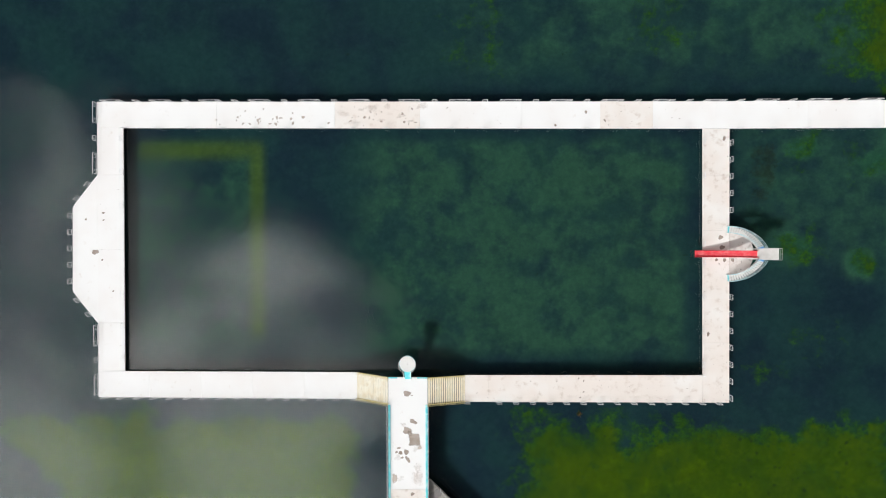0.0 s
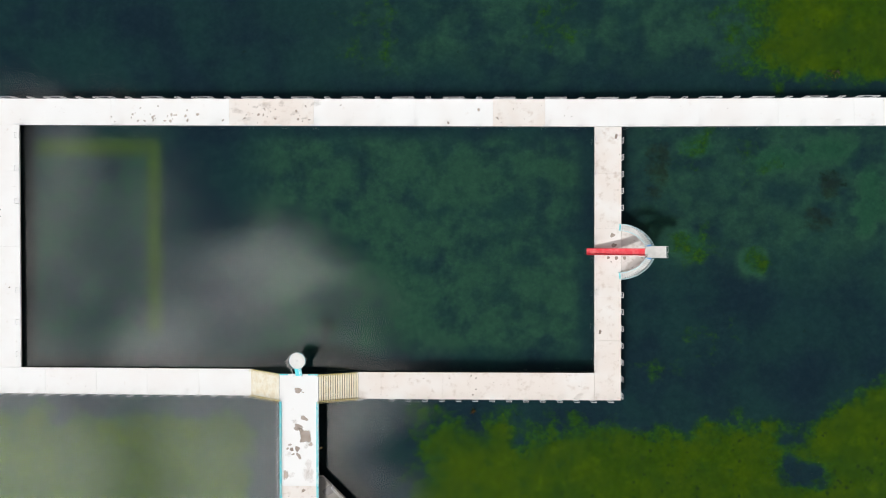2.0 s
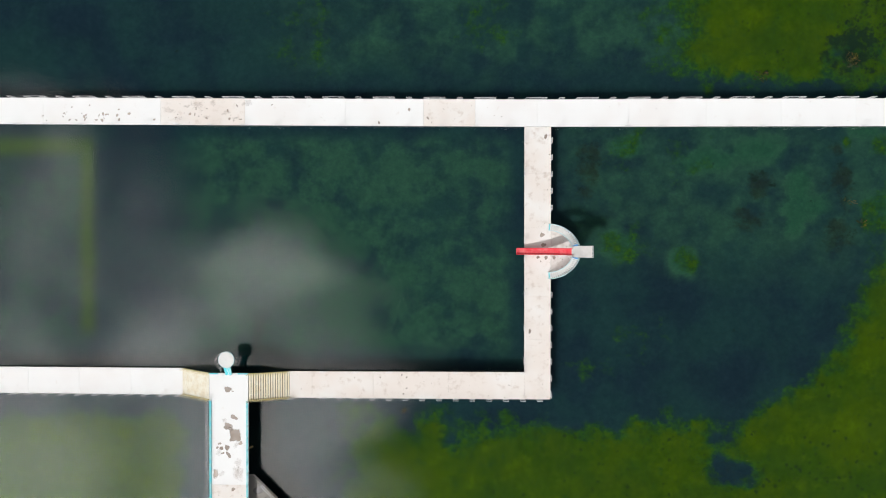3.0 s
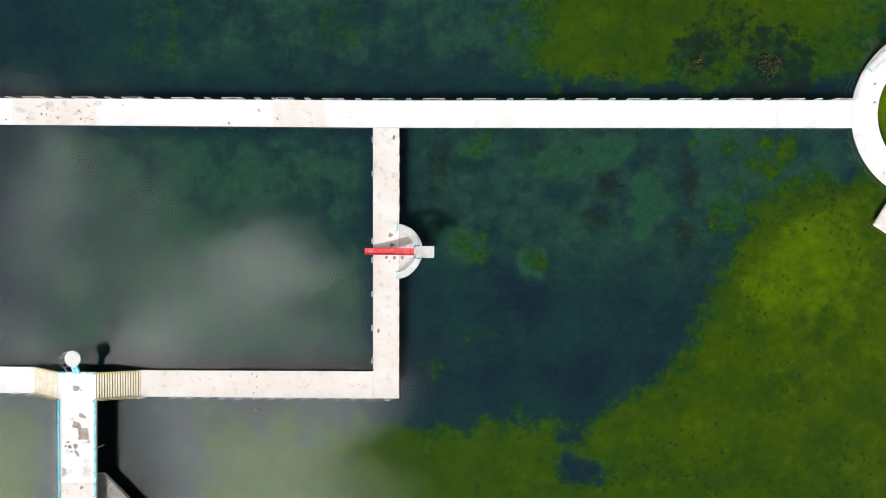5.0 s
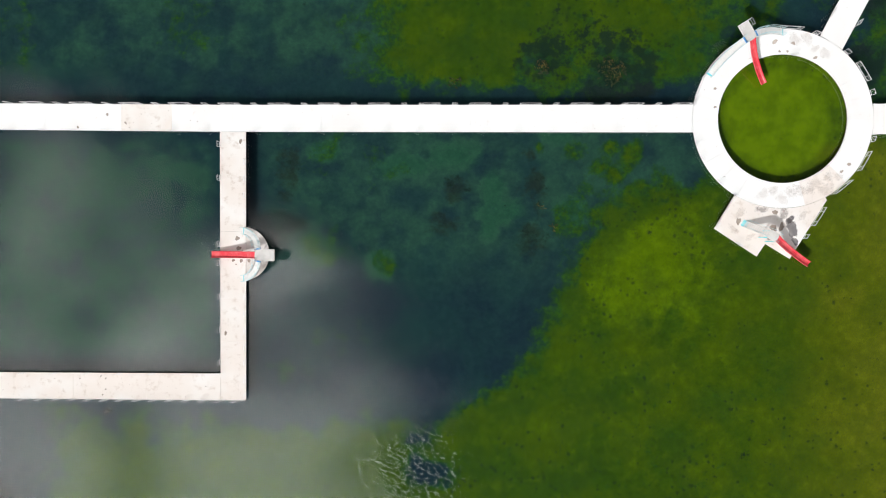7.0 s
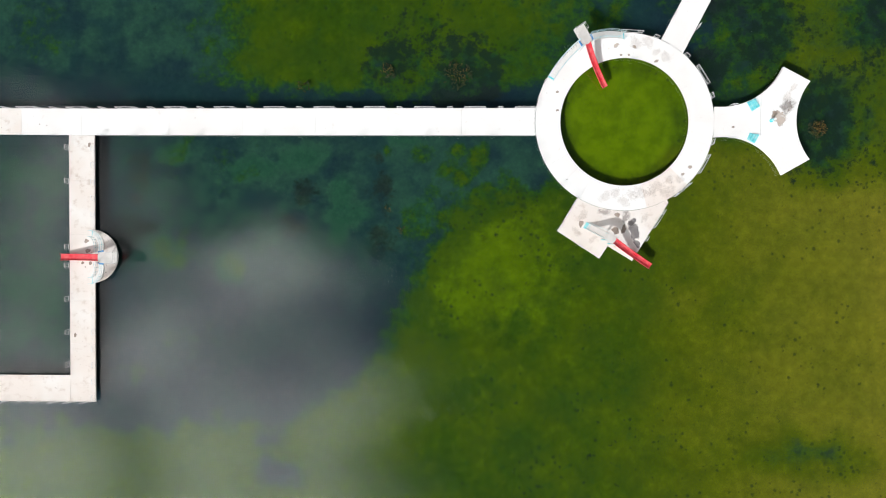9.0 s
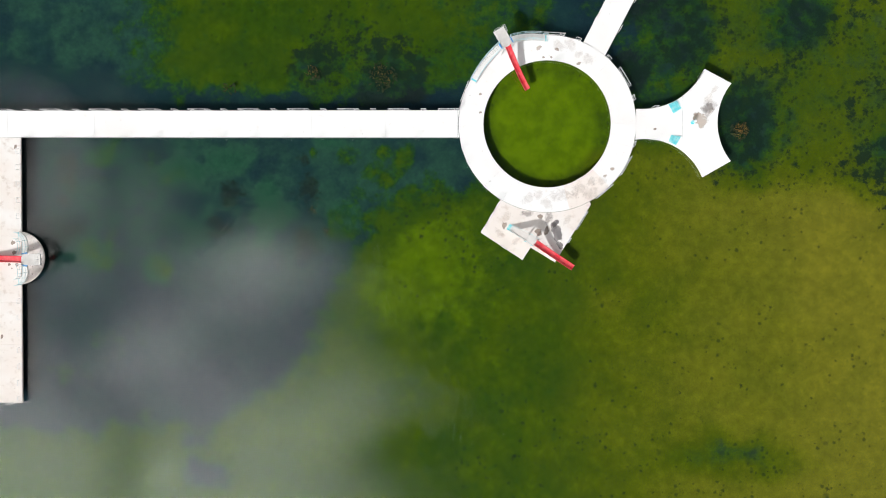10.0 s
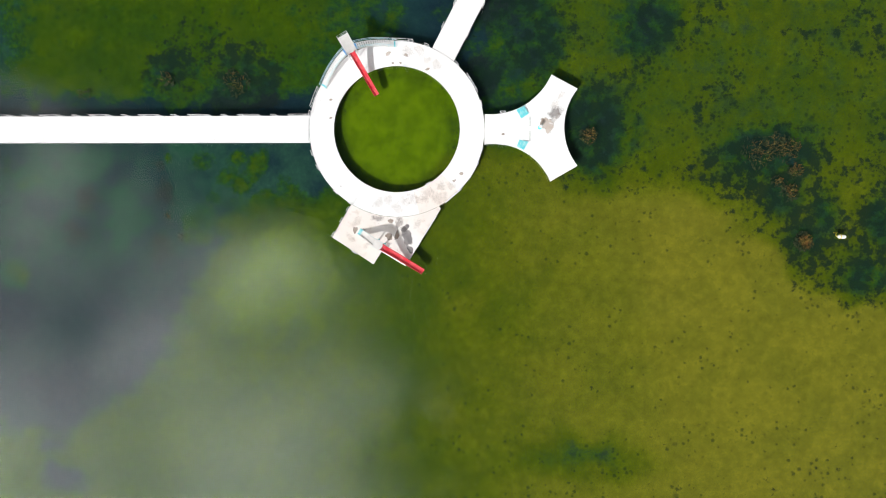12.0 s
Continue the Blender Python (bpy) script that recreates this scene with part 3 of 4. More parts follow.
    depth = -1.05 + 0.15 * np.clip(algae, 0, 1) + 0.15 * np.clip(sand, 0, 1) + 0.2 * w2
    pool = np.where(well, 3.0 - 0.8 * smooth(5.5, 8.5, from_hub), pool)
    depth = np.where(well, -0.75 + 0.1 * w2, depth)
    return algae, sand, weed, pool, ledge, depth


def spaced(lo, hi, step, far):
    core = list(np.arange(lo, hi + step / 2, step))
    out, d = [], step
    while not out or out[-1] < far:
        d *= 1.7
        out.append((out[-1] if out else 0) + d)
    return [lo - v for v in reversed(out)] + core + [hi + v for v in out]


def make_lake():
    xs, ys = spaced(-60, 176, 0.6, 2200), spaced(-42, 48, 0.6, 2200)
    gx, gy = np.meshgrid(xs, ys)
    x, y = gx.ravel(), gy.ravel()
    algae, sand, weed, pool, ledge, depth = grow_fields(x, y)
    w, h = len(xs), len(ys)
    faces = [(r * w + c, r * w + c + 1, (r + 1) * w + c + 1, (r + 1) * w + c) for r in range(h - 1) for c in range(w - 1)]
    me = bpy.data.meshes.new("ground")
    me.from_pydata(np.stack([x, y, depth], 1).tolist(), [], faces)
    for name, field in (("algae", algae), ("sand", sand), ("weed", weed), ("pool", pool), ("ledge", ledge)):
        me.attributes.new(name, "FLOAT", "POINT").data.foreach_set("value", np.asarray(field, dtype=np.float32))
    me.polygons.foreach_set("use_smooth", [True] * len(me.polygons))
    me.materials.append(BED)
    tagged(new("ground", me), "dark lake bed with green algae and sandy shallows", "lake bed", kind="structure")
    bm = bmesh.new()
    vs = [bm.verts.new((cx, cy, 0)) for cx, cy in ((-2400, -2400), (2600, -2400), (2600, 2400), (-2400, 2400))]
    bm.faces.new(vs)
    water = part("water", bm, WATER)
    tagged(water, "clear green lake water with light ripples", "water", kind="structure")
    water.visible_shadow = False


make_lake()

# ---------------------------------------------------------------- concrete decks
TOP, UNDER = 0.60, 0.22        # the low decks above the water
HIGH = 2.55                    # the access bridge
ISLE = TOP + 0.26              # the three-armed island, a step above its bridge


def deck(name, label, category="pier"):
    return thing(name, Matrix.Identity(4), label, category, kind="structure")


def strip(owner, a0, a1, b0, b1, cuts, mat=DECK, top=TOP, under=UNDER, gap=0.012, pinks=()):
    """Slabs between two long edges, a0 to a1 and b0 to b1; cuts: shares of the length."""
    length = math.dist(a0, a1)
    for k, (f, g) in enumerate(zip(cuts, cuts[1:])):
        e = gap / 2 / length
        q = [lerp(a0, a1, f + e), lerp(a0, a1, g - e), lerp(b0, b1, g - e), lerp(b0, b1, f + e)]
        part("slab", prism(q, top - 0.16, top, 0.008), DECK_PINK if k in pinks else mat, owner)
    # the beam that carries them stands back a little from the rims
    ins = [lerp(lerp(a0, a1, 0.0005), lerp(b0, b1, 0.0005), 0.03), lerp(lerp(a0, a1, 0.9995), lerp(b0, b1, 0.9995), 0.03),
           lerp(lerp(b0, b1, 0.9995), lerp(a0, a1, 0.9995), 0.03), lerp(lerp(b0, b1, 0.0005), lerp(a0, a1, 0.0005), 0.03)]
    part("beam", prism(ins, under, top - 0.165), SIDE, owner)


PILE = bmesh.new()
tube(PILE, [(0, 0, -4.2), (0, 0, 0)], 0.2, 12)
PILE_MESH = bpy.data.meshes.new("pile")
PILE.to_mesh(PILE_MESH)
PILE.free()
PILE_MESH.materials.append(SIDE)


def piles(owner, a, b, n, top=UNDER):
    for k in range(n):
        x, y = lerp(a, b, (k + 0.5) / n)
        part_of("pile", PILE_MESH, owner, m=pose(x, y, top))


def even(n):
    return [k / n for k in range(n + 1)]


SW_OUT = (-44.04, -18.83)
RING_C, RING_IN, RING_OUT = (103.30, 16.66), 8.00, 11.12


def north_edge(x):
    """Outer and inner rim of the long north pier at x."""
    inner = float(np.interp(x, [-43.93, 34.3, 92.24], [15.67, 15.04, 14.97]))
    return inner + float(np.interp(x, [-43.93, 92.24], [3.33, 3.41])), inner


def make_decks():
    north = deck("pier_north", "long straight pier of bleached white concrete slabs")
    xs = [-43.93, -28.5, -13.4, -2.6, 10.2, 20.0, 26.5, 34.3, 45.6, 55.2, 64.4, 73.5, 82.9, 92.05]
    x0, x1 = xs[0], xs[-1]
    bend = xs.index(34.3)
    for part_xs, pinks in ((xs[:bend + 1], (2, 5)), (xs[bend:], ())):
        xa, xb = part_xs[0], part_xs[-1]
        (oa, ia), (ob, ib) = north_edge(xa), north_edge(xb)
        strip(north, (xa, oa), (xb, ob), (xa, ia), (xb, ib), [(x - xa) / (xb - xa) for x in part_xs], pinks=pinks)
    o1, i1 = north_edge(x1)
    a, b = math.pi - math.asin(1.70 / 11.2), math.pi + math.asin(1.69 / 11.2)
    part("slab", prism([(92.07, o1), (92.07, i1)] + list(reversed(arc(RING_C, RING_OUT + 0.06, a, b, 8))), TOP - 0.16, TOP, 0.01), DECK, north)
    piles(north, (x0 + 3, 17.3), (x1 - 2, 16.7), 22)

    west = deck("pier_west", "wide concrete pier with a trapezoid sunbathing bay")
    strip(west, (-43.95, 15.65), (-44.02, -15.46), (-40.57, 15.64), (-40.57, -15.44), [0, 0.19, 0.5, 0.80, 1])
    bay = [(-43.968, 9.67), (-47.20, 5.62), (-47.30, -5.24), (-44.010, -9.37)]
    part("slab", prism(bay, TOP - 0.16, TOP - 0.003, 0.004), DECK, west)
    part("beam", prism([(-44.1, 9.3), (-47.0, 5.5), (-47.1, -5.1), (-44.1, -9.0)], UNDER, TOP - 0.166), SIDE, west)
    piles(west, (-42.3, 14), (-42.3, -14), 6)
    piles(west, (-45.8, 5), (-45.8, -5), 3)

    south = deck("pier_south_a", "concrete pier with bleached speckled slabs")
    strip(south, SW_OUT, (-10.68, -18.91), (-44.02, -15.48), (-10.67, -15.52), even(5))
    piles(south, (-42, -17.2), (-11.5, -17.2), 6)
    other = deck("pier_south_b", "concrete pier with dusty pinkish slabs")
    strip(other, (3.01, -19.21), (32.72, -19.19), (3.02, -15.84), (32.72, -15.77), [0, 0.10, 0.36, 0.68, 1], mat=DECK_PINK)
    piles(other, (4, -17.5), (32, -17.5), 6)
    east = deck("pier_east", "concrete pier with dusty slabs between two longer piers")
    strip(east, (32.66, 15.03), (32.74, -19.19), (35.97, 15.00), (36.00, -19.18), [0, 0.17, 0.37, 0.62, 0.78, 1], mat=DECK_PINK)
    piles(east, (34.3, 14), (34.3, -18), 7)

    # half-round landing of the first slide tower
    landing = deck("landing_half_round", "half-round concrete landing below a slide tower")
    centre = (35.52, -0.47)
    a = math.acos((36.02 - centre[0]) / 3.43)
    part("slab", prism(arc(centre, 3.43, -a, a, 24), TOP - 0.2, TOP - 0.004, 0.015), DUSTY, landing)
    piles(landing, (37.5, 0.6), (37.5, -1.5), 2, TOP - 0.2)

    # the round deck: equal sectors that share one mesh
    ring = thing("deck_ring", pose(*RING_C, 0), "ring-shaped concrete deck round a circular bathing pool", "pier", kind="structure")
    n = 24
    da = 2 * math.pi / n
    e_in, e_out = 0.004 / RING_IN, 0.004 / RING_OUT
    sector = arc((0, 0), RING_OUT, e_out, da - e_out, 5) + list(reversed(arc((0, 0), RING_IN, e_in, da - e_in, 5)))
    me = part("slab", prism(sector, TOP - 0.16, TOP, 0.004), DECK, ring).data
    for k in range(1, n):
        ob = part_of("slab", me, ring, m=pose(0, 0, 0, 0, 0, 360 / n * k))
        if k in (19, 20):
            ob.data = me.copy()
            ob.data.materials[0] = DECK_PINK
    bm = bmesh.new()
    o, i = RING_OUT - 0.06, RING_IN + 0.06
    loop = []
    for k in range(72):
        c, s = math.cos(2 * math.pi * k / 72), math.sin(2 * math.pi * k / 72)
        loop.append([bm.verts.new((r * c, r * s, z)) for r, z in ((i, UNDER), (o, UNDER), (o, TOP - 0.165), (i, TOP - 0.165))])
    for k in range(72):
        p, q = loop[k], loop[(k + 1) % 72]
        for j in range(4):
            bm.faces.new((p[j], q[j], q[(j + 1) % 4], p[(j + 1) % 4]))
    bmesh.ops.recalc_face_normals(bm, faces=bm.faces)
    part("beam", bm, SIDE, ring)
    for k in range(16):
        part_of("pile", PILE_MESH, ring, m=pose(*polar(9.6, 2 * math.pi * (k + 0.5) / 16), UNDER))

    spur = deck("pier_north_east", "straight concrete pier that leaves the round deck")
    a, b = math.radians(66.1), math.radians(49.9)
    l0, r0 = (107.85, 26.98), (110.55, 25.25)
    d = Vector((0.459, 0.888))
    strip(spur, l0, tuple(Vector(l0) + d * 44), tuple(Vector(r0) + d * 0.0), tuple(Vector(r0) + d * 45.5), even(5))
    part("wedge", prism([l0, r0] + list(reversed(arc(RING_C, RING_OUT + 0.07, a, b, 6)))[:], TOP - 0.16, TOP - 0.003), DECK, spur)
    piles(spur, (112, 30), (128, 61), 7)

    # square landing below the ring, a little lower
    square = deck("landing_square", "notched square concrete landing with damp patches")
    e = math.atan2(6.54 - RING_C[1], 108.87 - RING_C[0])
    w = math.atan2(6.90 - RING_C[1], 97.35 - RING_C[0])
    rim = arc(RING_C, RING_OUT + 0.04, e, w, 16)
    pts = rim + [(97.35, 6.90), (95.02, 2.95), (100.30, -0.50), (101.31, 1.10), (104.40, -0.77), (108.87, 6.54)]
    part("slab", prism(pts, TOP - 0.24, TOP - 0.05, 0.015), DECK_PINK, square)
    part("beam", prism([(97.6, 6.3), (95.3, 2.95), (100.2, -0.2), (101.4, 1.35), (104.2, -0.3), (108.2, 6.2), (103.3, 5.0)], UNDER - 0.1, TOP - 0.245), SIDE, square)
    piles(square, (97, 4), (106, 4), 4, UNDER - 0.1)

    # three-armed island behind a narrow slit
    n_arc = arc_through((114.46, 18.53), (119.6, 19.72), (122.82, 23.40), 18)
    s_arc = arc_through((114.40, 14.68), (119.6, 13.67), (122.75, 10.00), 18)
    e_arc = arc_through((126.12, 21.62), (124.44, 16.70), (126.12, 11.93), 18)
    bridge = deck("landing_bridge", "short flared concrete bridge beside the ring deck")
    cut = 120.13
    nb, sb = [p for p in n_arc if p[0] < cut - 0.1], [p for p in s_arc if p[0] < cut - 0.1]
    edge_y = lambda pts, x: next(lerp(p, q, (x - p[0]) / (q[0] - p[0]))[1] for p, q in zip(pts, pts[1:]) if p[0] <= x <= q[0])
    part("slab", prism(sb + [(cut, edge_y(s_arc, cut)), (cut, edge_y(n_arc, cut))] + list(reversed(nb)), TOP - 0.2, TOP - 0.004, 0.015), DECK, bridge)
    piles(bridge, (115.5, 16.6), (119.5, 16.6), 2, TOP - 0.2)
    island = deck("landing_island", "three-armed white concrete island with concave sides")
    cut = 120.22
    nb, sb = [p for p in n_arc if p[0] > cut + 0.1], [p for p in s_arc if p[0] > cut + 0.1]
    pts = [(cut, edge_y(n_arc, cut))] + nb + e_arc + list(reversed(sb)) + [(cut, edge_y(s_arc, cut))]
    part("slab", prism(pts, TOP - 0.24, ISLE, 0.015), DECK, island)
    piles(island, (122, 19), (122, 14), 3, TOP - 0.24)
    for y, w in ((16.66, 0.22), (19.1, 0.85), (14.25, 0.75)):
        part("link", box(bmesh.new(), 120.135, 120.215, y - w, y + w, TOP - 0.12, ISLE - 0.006), DECK, island)


make_decks()


# ---------------------------------------------------------------- access bridge and its stairs
WX0, WX1, WY = -6.49, -1.62, -15.74


def make_bridge():
    bridge = deck("access_bridge", "raised concrete access bridge with cyan kerbs", "bridge")
    strip(bridge, (WX0, WY), (WX0 + 0.05, -64), (WX1, WY), (WX1 - 0.1, -64), [0, 0.288, 0.56, 0.80, 1], top=HIGH, under=HIGH - 0.5, pinks=(1, 3))
    for x, s in ((WX0 + 0.13, 1), (WX1 - 0.13, -1)):
        y = -19.15
        while y > -62:
            part("kerb", box(bmesh.new(), x - 0.13, x + 0.13, y - 2.98, y, HIGH - 0.02, HIGH + 0.10), CYAN, bridge, "cyan painted kerb")
            y -= 3.0
    for x0, x1 in ((WX0 + 0.02, WX0 + 1.1), (-2.9, WX1 - 0.02)):
        part("kerb", box(bmesh.new(), x0, x1, WY - 0.12, WY + 0.04, HIGH - 0.02, HIGH + 0.08), CYAN, bridge, "cyan painted kerb")
    for y in (-17.5, -23, -29, -36, -44, -52, -60):
        for x in (WX0 + 1.1, WX0 + 2.3):
            part("column", box(bmesh.new(), x - 0.25, x + 0.25, y - 0.25, y + 0.25, -4.0, HIGH - 0.5), SIDE, bridge)
    # a rod in the sun: its yellow stands for sunlight, its hanger is added
    arm = part("bracket", beam(bmesh.new(), (-2.75, -25.85, 1.10), (-1.50, -25.28, 1.10), 0.20, 0.08), YELLOW, bridge, "rod under the bridge, coloured yellow as if sunlit")
    part("hanger", beam(bmesh.new(), (-2.55, -25.76, 1.10), (-2.55, -25.76, HIGH - 0.45), 0.07), STEEL, arm)
    # guard rails stand on brackets outside the kerbs
    for x, s in ((WX0, -1), (WX1, 1)):
        rail = thing("guard_rail", pose(x + s * 0.10, -19.2, HIGH), "thin grey steel guard rail along the access bridge", "railing", "bridge guard rails")
        for z in (0.32, 0.64, 0.98):
            part("rail", tube(bmesh.new(), [(0, 0, z), (0, -44, z)], 0.011), STEEL, rail)
        me = None
        for k in range(31):
            if me is None:
                bm = beam(bmesh.new(), (0, 0, -0.25), (0, 0, 0.98), 0.040)
                beam(bm, (0, 0, -0.15), (-s * 0.12, 0, -0.15), 0.05)
                me = part("post", bm, DARK_STEEL, rail).data
            else:
                part_of("post", me, rail, m=pose(0, -44 / 30 * k, 0))


def stair_flight(x_low, x_high, in_low, out_low, in_high, out_high, n, label, tread_mat, share):
    """A straight flight between a low pier and the bridge, treads across the way."""
    st = thing("staircase", pose(x_low, (in_low + out_low) / 2, TOP), label, "stairs", "bridge stairs")
    oy = (in_low + out_low) / 2
    for k in range(n):
        f, g = k / n, (k + share) / n
        xa, xb = (x_high - x_low) * f, (x_high - x_low) * g
        ya, yb = lerp((out_low, in_low), (out_high, in_high), f)
        z = (HIGH - TOP) * (k + 0.6) / n
        part("tread", box(bmesh.new(), min(xa, xb), max(xa, xb), ya - oy + 0.08, yb - oy - 0.08, z - 0.05, z), tread_mat, st)
        z2 = z - (HIGH - TOP) / n
        part("nosing", box(bmesh.new(), min(xa, xa + math.copysign(0.05, xb - xa)), max(xa, xa + math.copysign(0.05, xb - xa)), ya - oy + 0.08, yb - oy - 0.08, z2 + 0.02, z - 0.052), YELLOW, st)
    dx = x_high - x_low
    for lo, hi, s in ((out_low, out_high, -1), (in_low, in_high, 1)):
        a, b = (0, lo - oy - s * 0.04, 0.02), (dx, hi - oy - s * 0.04, HIGH - TOP - 0.02)
        part("stringer", beam(bmesh.new(), a, b, 0.07, 0.30), YELLOW, st, "yellow painted stringer")
        for h in (0.5, 0.95):
            part("handrail", tube(bmesh.new(), [(a[0], a[1], a[2] + h), (b[0], b[1], b[2] + h)], 0.018), YELLOW, st)
        for k in range(5):
            p = lerp(a, b, k / 4)
            part("post", beam(bmesh.new(), p, (p[0], p[1], p[2] + 0.96), 0.034), YELLOW, st)


make_bridge()
stair_flight(-10.66, -6.52, -15.52, -18.90, -15.72, -19.09, 13, "bleached stairs with yellow rails up to the bridge", PALE_TREAD, 0.90)
stair_flight(3.00, -1.60, -15.85, -19.21, -15.77, -19.13, 17, "slatted stairs with yellow treads up to the bridge", TREAD, 0.82)


def make_lookout():
    z = 3.50
    lo = thing("lookout_platform", pose(-4.03, -13.90, HIGH), "small round white lookout platform on a cyan gangway", "platform")
    h = z - HIGH
    part("disc", drum(0.97, h - 0.14, h, 48, 0.03), WHITE, lo)
    part("rim", tube(bmesh.new(), [(*polar(0.97, 2 * math.pi * k / 48), h - 0.07) for k in range(48)], 0.045, 8, True), CYAN, lo, "cyan rim")
    part("bolt", drum(0.06, h + 0.001, h + 0.05, 12), SIDE, lo)
    part("gangway", beam(bmesh.new(), (0, -2.0, 0.02), (0, -0.75, h - 0.12), 0.80, 0.10), CYAN, lo, "cyan gangway")
    a0, a1 = radians(-62), radians(242)
    for zz in (0.35, 0.68, 1.0):
        part("hoop", tube(bmesh.new(), [(*polar(1.03, a0 + (a1 - a0) * k / 40), h + zz) for k in range(41)], 0.010, 6), WHITE, lo)
    for k in range(9):
        x, y = polar(1.02, a0 + (a1 - a0) * k / 8)
        part("post", beam(bmesh.new(), (x, y, h - 0.1), (x, y, h + 1.0), 0.022), WHITE, lo)
    for s in (-1, 1):
        part("brace", beam(bmesh.new(), (s * 0.3, -1.9, h - 1.1), (s * 0.3, -0.2, h - 0.2), 0.08), CYAN, lo)
        part("handrail", tube(bmesh.new(), [(s * 0.42, -2.0, 0.0), (s * 0.42, -1.95, 0.95), (s * 0.44, -0.85, h + 0.98)], 0.022), STEEL, lo)


make_lookout()


def make_lower_landing():
    ob = deck("lower_landing", "weathered grey concrete landing under the access bridge", "landing")
    pts = [(-5.5, -29.0), (-1.35, -28.85), (8.5, -38.6), (5.5, -42), (-5.5, -42)]
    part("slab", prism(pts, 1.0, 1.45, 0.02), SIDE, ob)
    for x, y in ((-4, -31), (0, -32.5), (4, -38)):
        part("column", box(bmesh.new(), x - 0.2, x + 0.2, y - 0.2, y + 0.2, -4, 1.0), SIDE, ob)
    rail = thing("landing_rail", pose(-1.22, -28.80, 1.45, 0, 0, -44.7), "thin steel rail on the lower landing", "railing")
    for z in (0.5, 1.0):
        part("rail", tube(bmesh.new(), [(1.6, 0, z), (13, 0, z)], 0.016), STEEL, rail)
    for k in range(8):
        part("post", beam(bmesh.new(), (1.6 + 1.62 * k, 0, -0.1), (1.6 + 1.62 * k, 0, 1.0), 0.032), STEEL, rail)


make_lower_landing()


# ---------------------------------------------------------------- slides and towers
def trough(points, half, depth):
    """An open chute with rounded sides that follows points in the x-z plane."""
    prof = [(-half, depth), (-half + 0.02, 0.08), (-half + 0.12, 0.0), (half - 0.12, 0.0), (half - 0.02, 0.08), (half, depth)]
    prof += [(half + 0.05, depth), (half + 0.05, -0.02), (half - 0.14, -0.06), (-half + 0.14, -0.06), (-half - 0.05, -0.02), (-half - 0.05, depth)]
    bm = bmesh.new()
    rings = [[bm.verts.new((x, u, z + v)) for u, v in prof] for x, z in points]
    n = len(prof)
    for a, b in zip(rings, rings[1:]):
        for k in range(n):
            bm.faces.new((a[k], a[(k + 1) % n], b[(k + 1) % n], b[k]))
    bm.faces.new(rings[0])
    bm.faces.new(list(reversed(rings[-1])))
    bmesh.ops.recalc_face_normals(bm, faces=bm.faces)
    return bm


def chute(owner, x0, length, z0, z1, feet=(), half=0.36):
    """A red chute that runs along -x, from x0 at z0, steep first and then flatter."""
    def height(f):
        return z1 + (z0 - z1) * max(0.0, 1 - f) ** 1.5 * (1 - 0.12 * math.sin(math.pi * f))
    pts = [(x0 - length * k / 24, height(k / 24)) for k in range(25)]
    ch = part("chute", trough(pts, half, 0.24), RED, owner, "faded red chute")
    for s in (-1, 1):
        part("rim", tube(bmesh.new(), [(x, s * (half + 0.025), z + 0.25) for x, z in pts], 0.03, 6), RED_RIM, ch)
    for f in feet:
        x, z = x0 - length * f, height(f)
        part("support", beam(bmesh.new(), (x, 0, TOP - 0.05), (x, 0, z - 0.06), 0.10), STEEL, owner)


def curved_flight(owner, radius, a_top, a_low, z_top, n, share):
    """Treads along the rim of a round deck, from a_low on the deck up to a_top."""
    inner, outer = radius - 0.80, radius - 0.04
    for k in range(n):
        f, g = k / n, (k + share) / n
        a, b = a_low + (a_top - a_low) * f, a_low + (a_top - a_low) * g
        z = TOP + (z_top - TOP) * (k + 0.7) / n
        q = [polar(inner, a), polar(outer, a), polar(outer, b), polar(inner, b)]
        part("tread", prism(q, z - 0.04, z), WHITE, owner)
    way = lambda r, lift: [(*polar(r, a_low + (a_top - a_low) * k / 20), TOP + (z_top - TOP) * k / 20 + lift) for k in range(21)]
    for r in (inner - 0.02, outer + 0.02):
        bm = bmesh.new()
        low, high = way(r, -0.12), way(r, 0.10)
        lv, hv = [bm.verts.new(p) for p in low], [bm.verts.new(p) for p in high]
        for k in range(20):
            bm.faces.new((lv[k], lv[k + 1], hv[k + 1], hv[k]))
        bmesh.ops.solidify(bm, geom=bm.faces[:], thickness=0.03)
        part("stringer", bm, WHITE, owner)
        for h in (0.5, 0.95):
            part("handrail", tube(bmesh.new(), way(r, h), 0.025, 6), PALE_CYAN, owner, "pale cyan handrail")
        for k in range(0, 21, 4):
            p = way(r, 0)[k]
            part("post", beam(bmesh.new(), p, (p[0], p[1], p[2] + 0.95), 0.04), PALE_CYAN, owner)
    for f, w, mat in ((0.02, 0.06, CYAN), (0.97, 0.05, BLUE)):
        a = a_low + (a_top - a_low) * f
        b = a + (a_top - a_low) * w
        z = TOP + (z_top - TOP) * f
        q = [polar(inner, a), polar(outer, a), polar(outer, b), polar(inner, b)]
        part("mat", prism(q, z + 0.03, z + 0.09), mat, owner, "blue rubber mat")


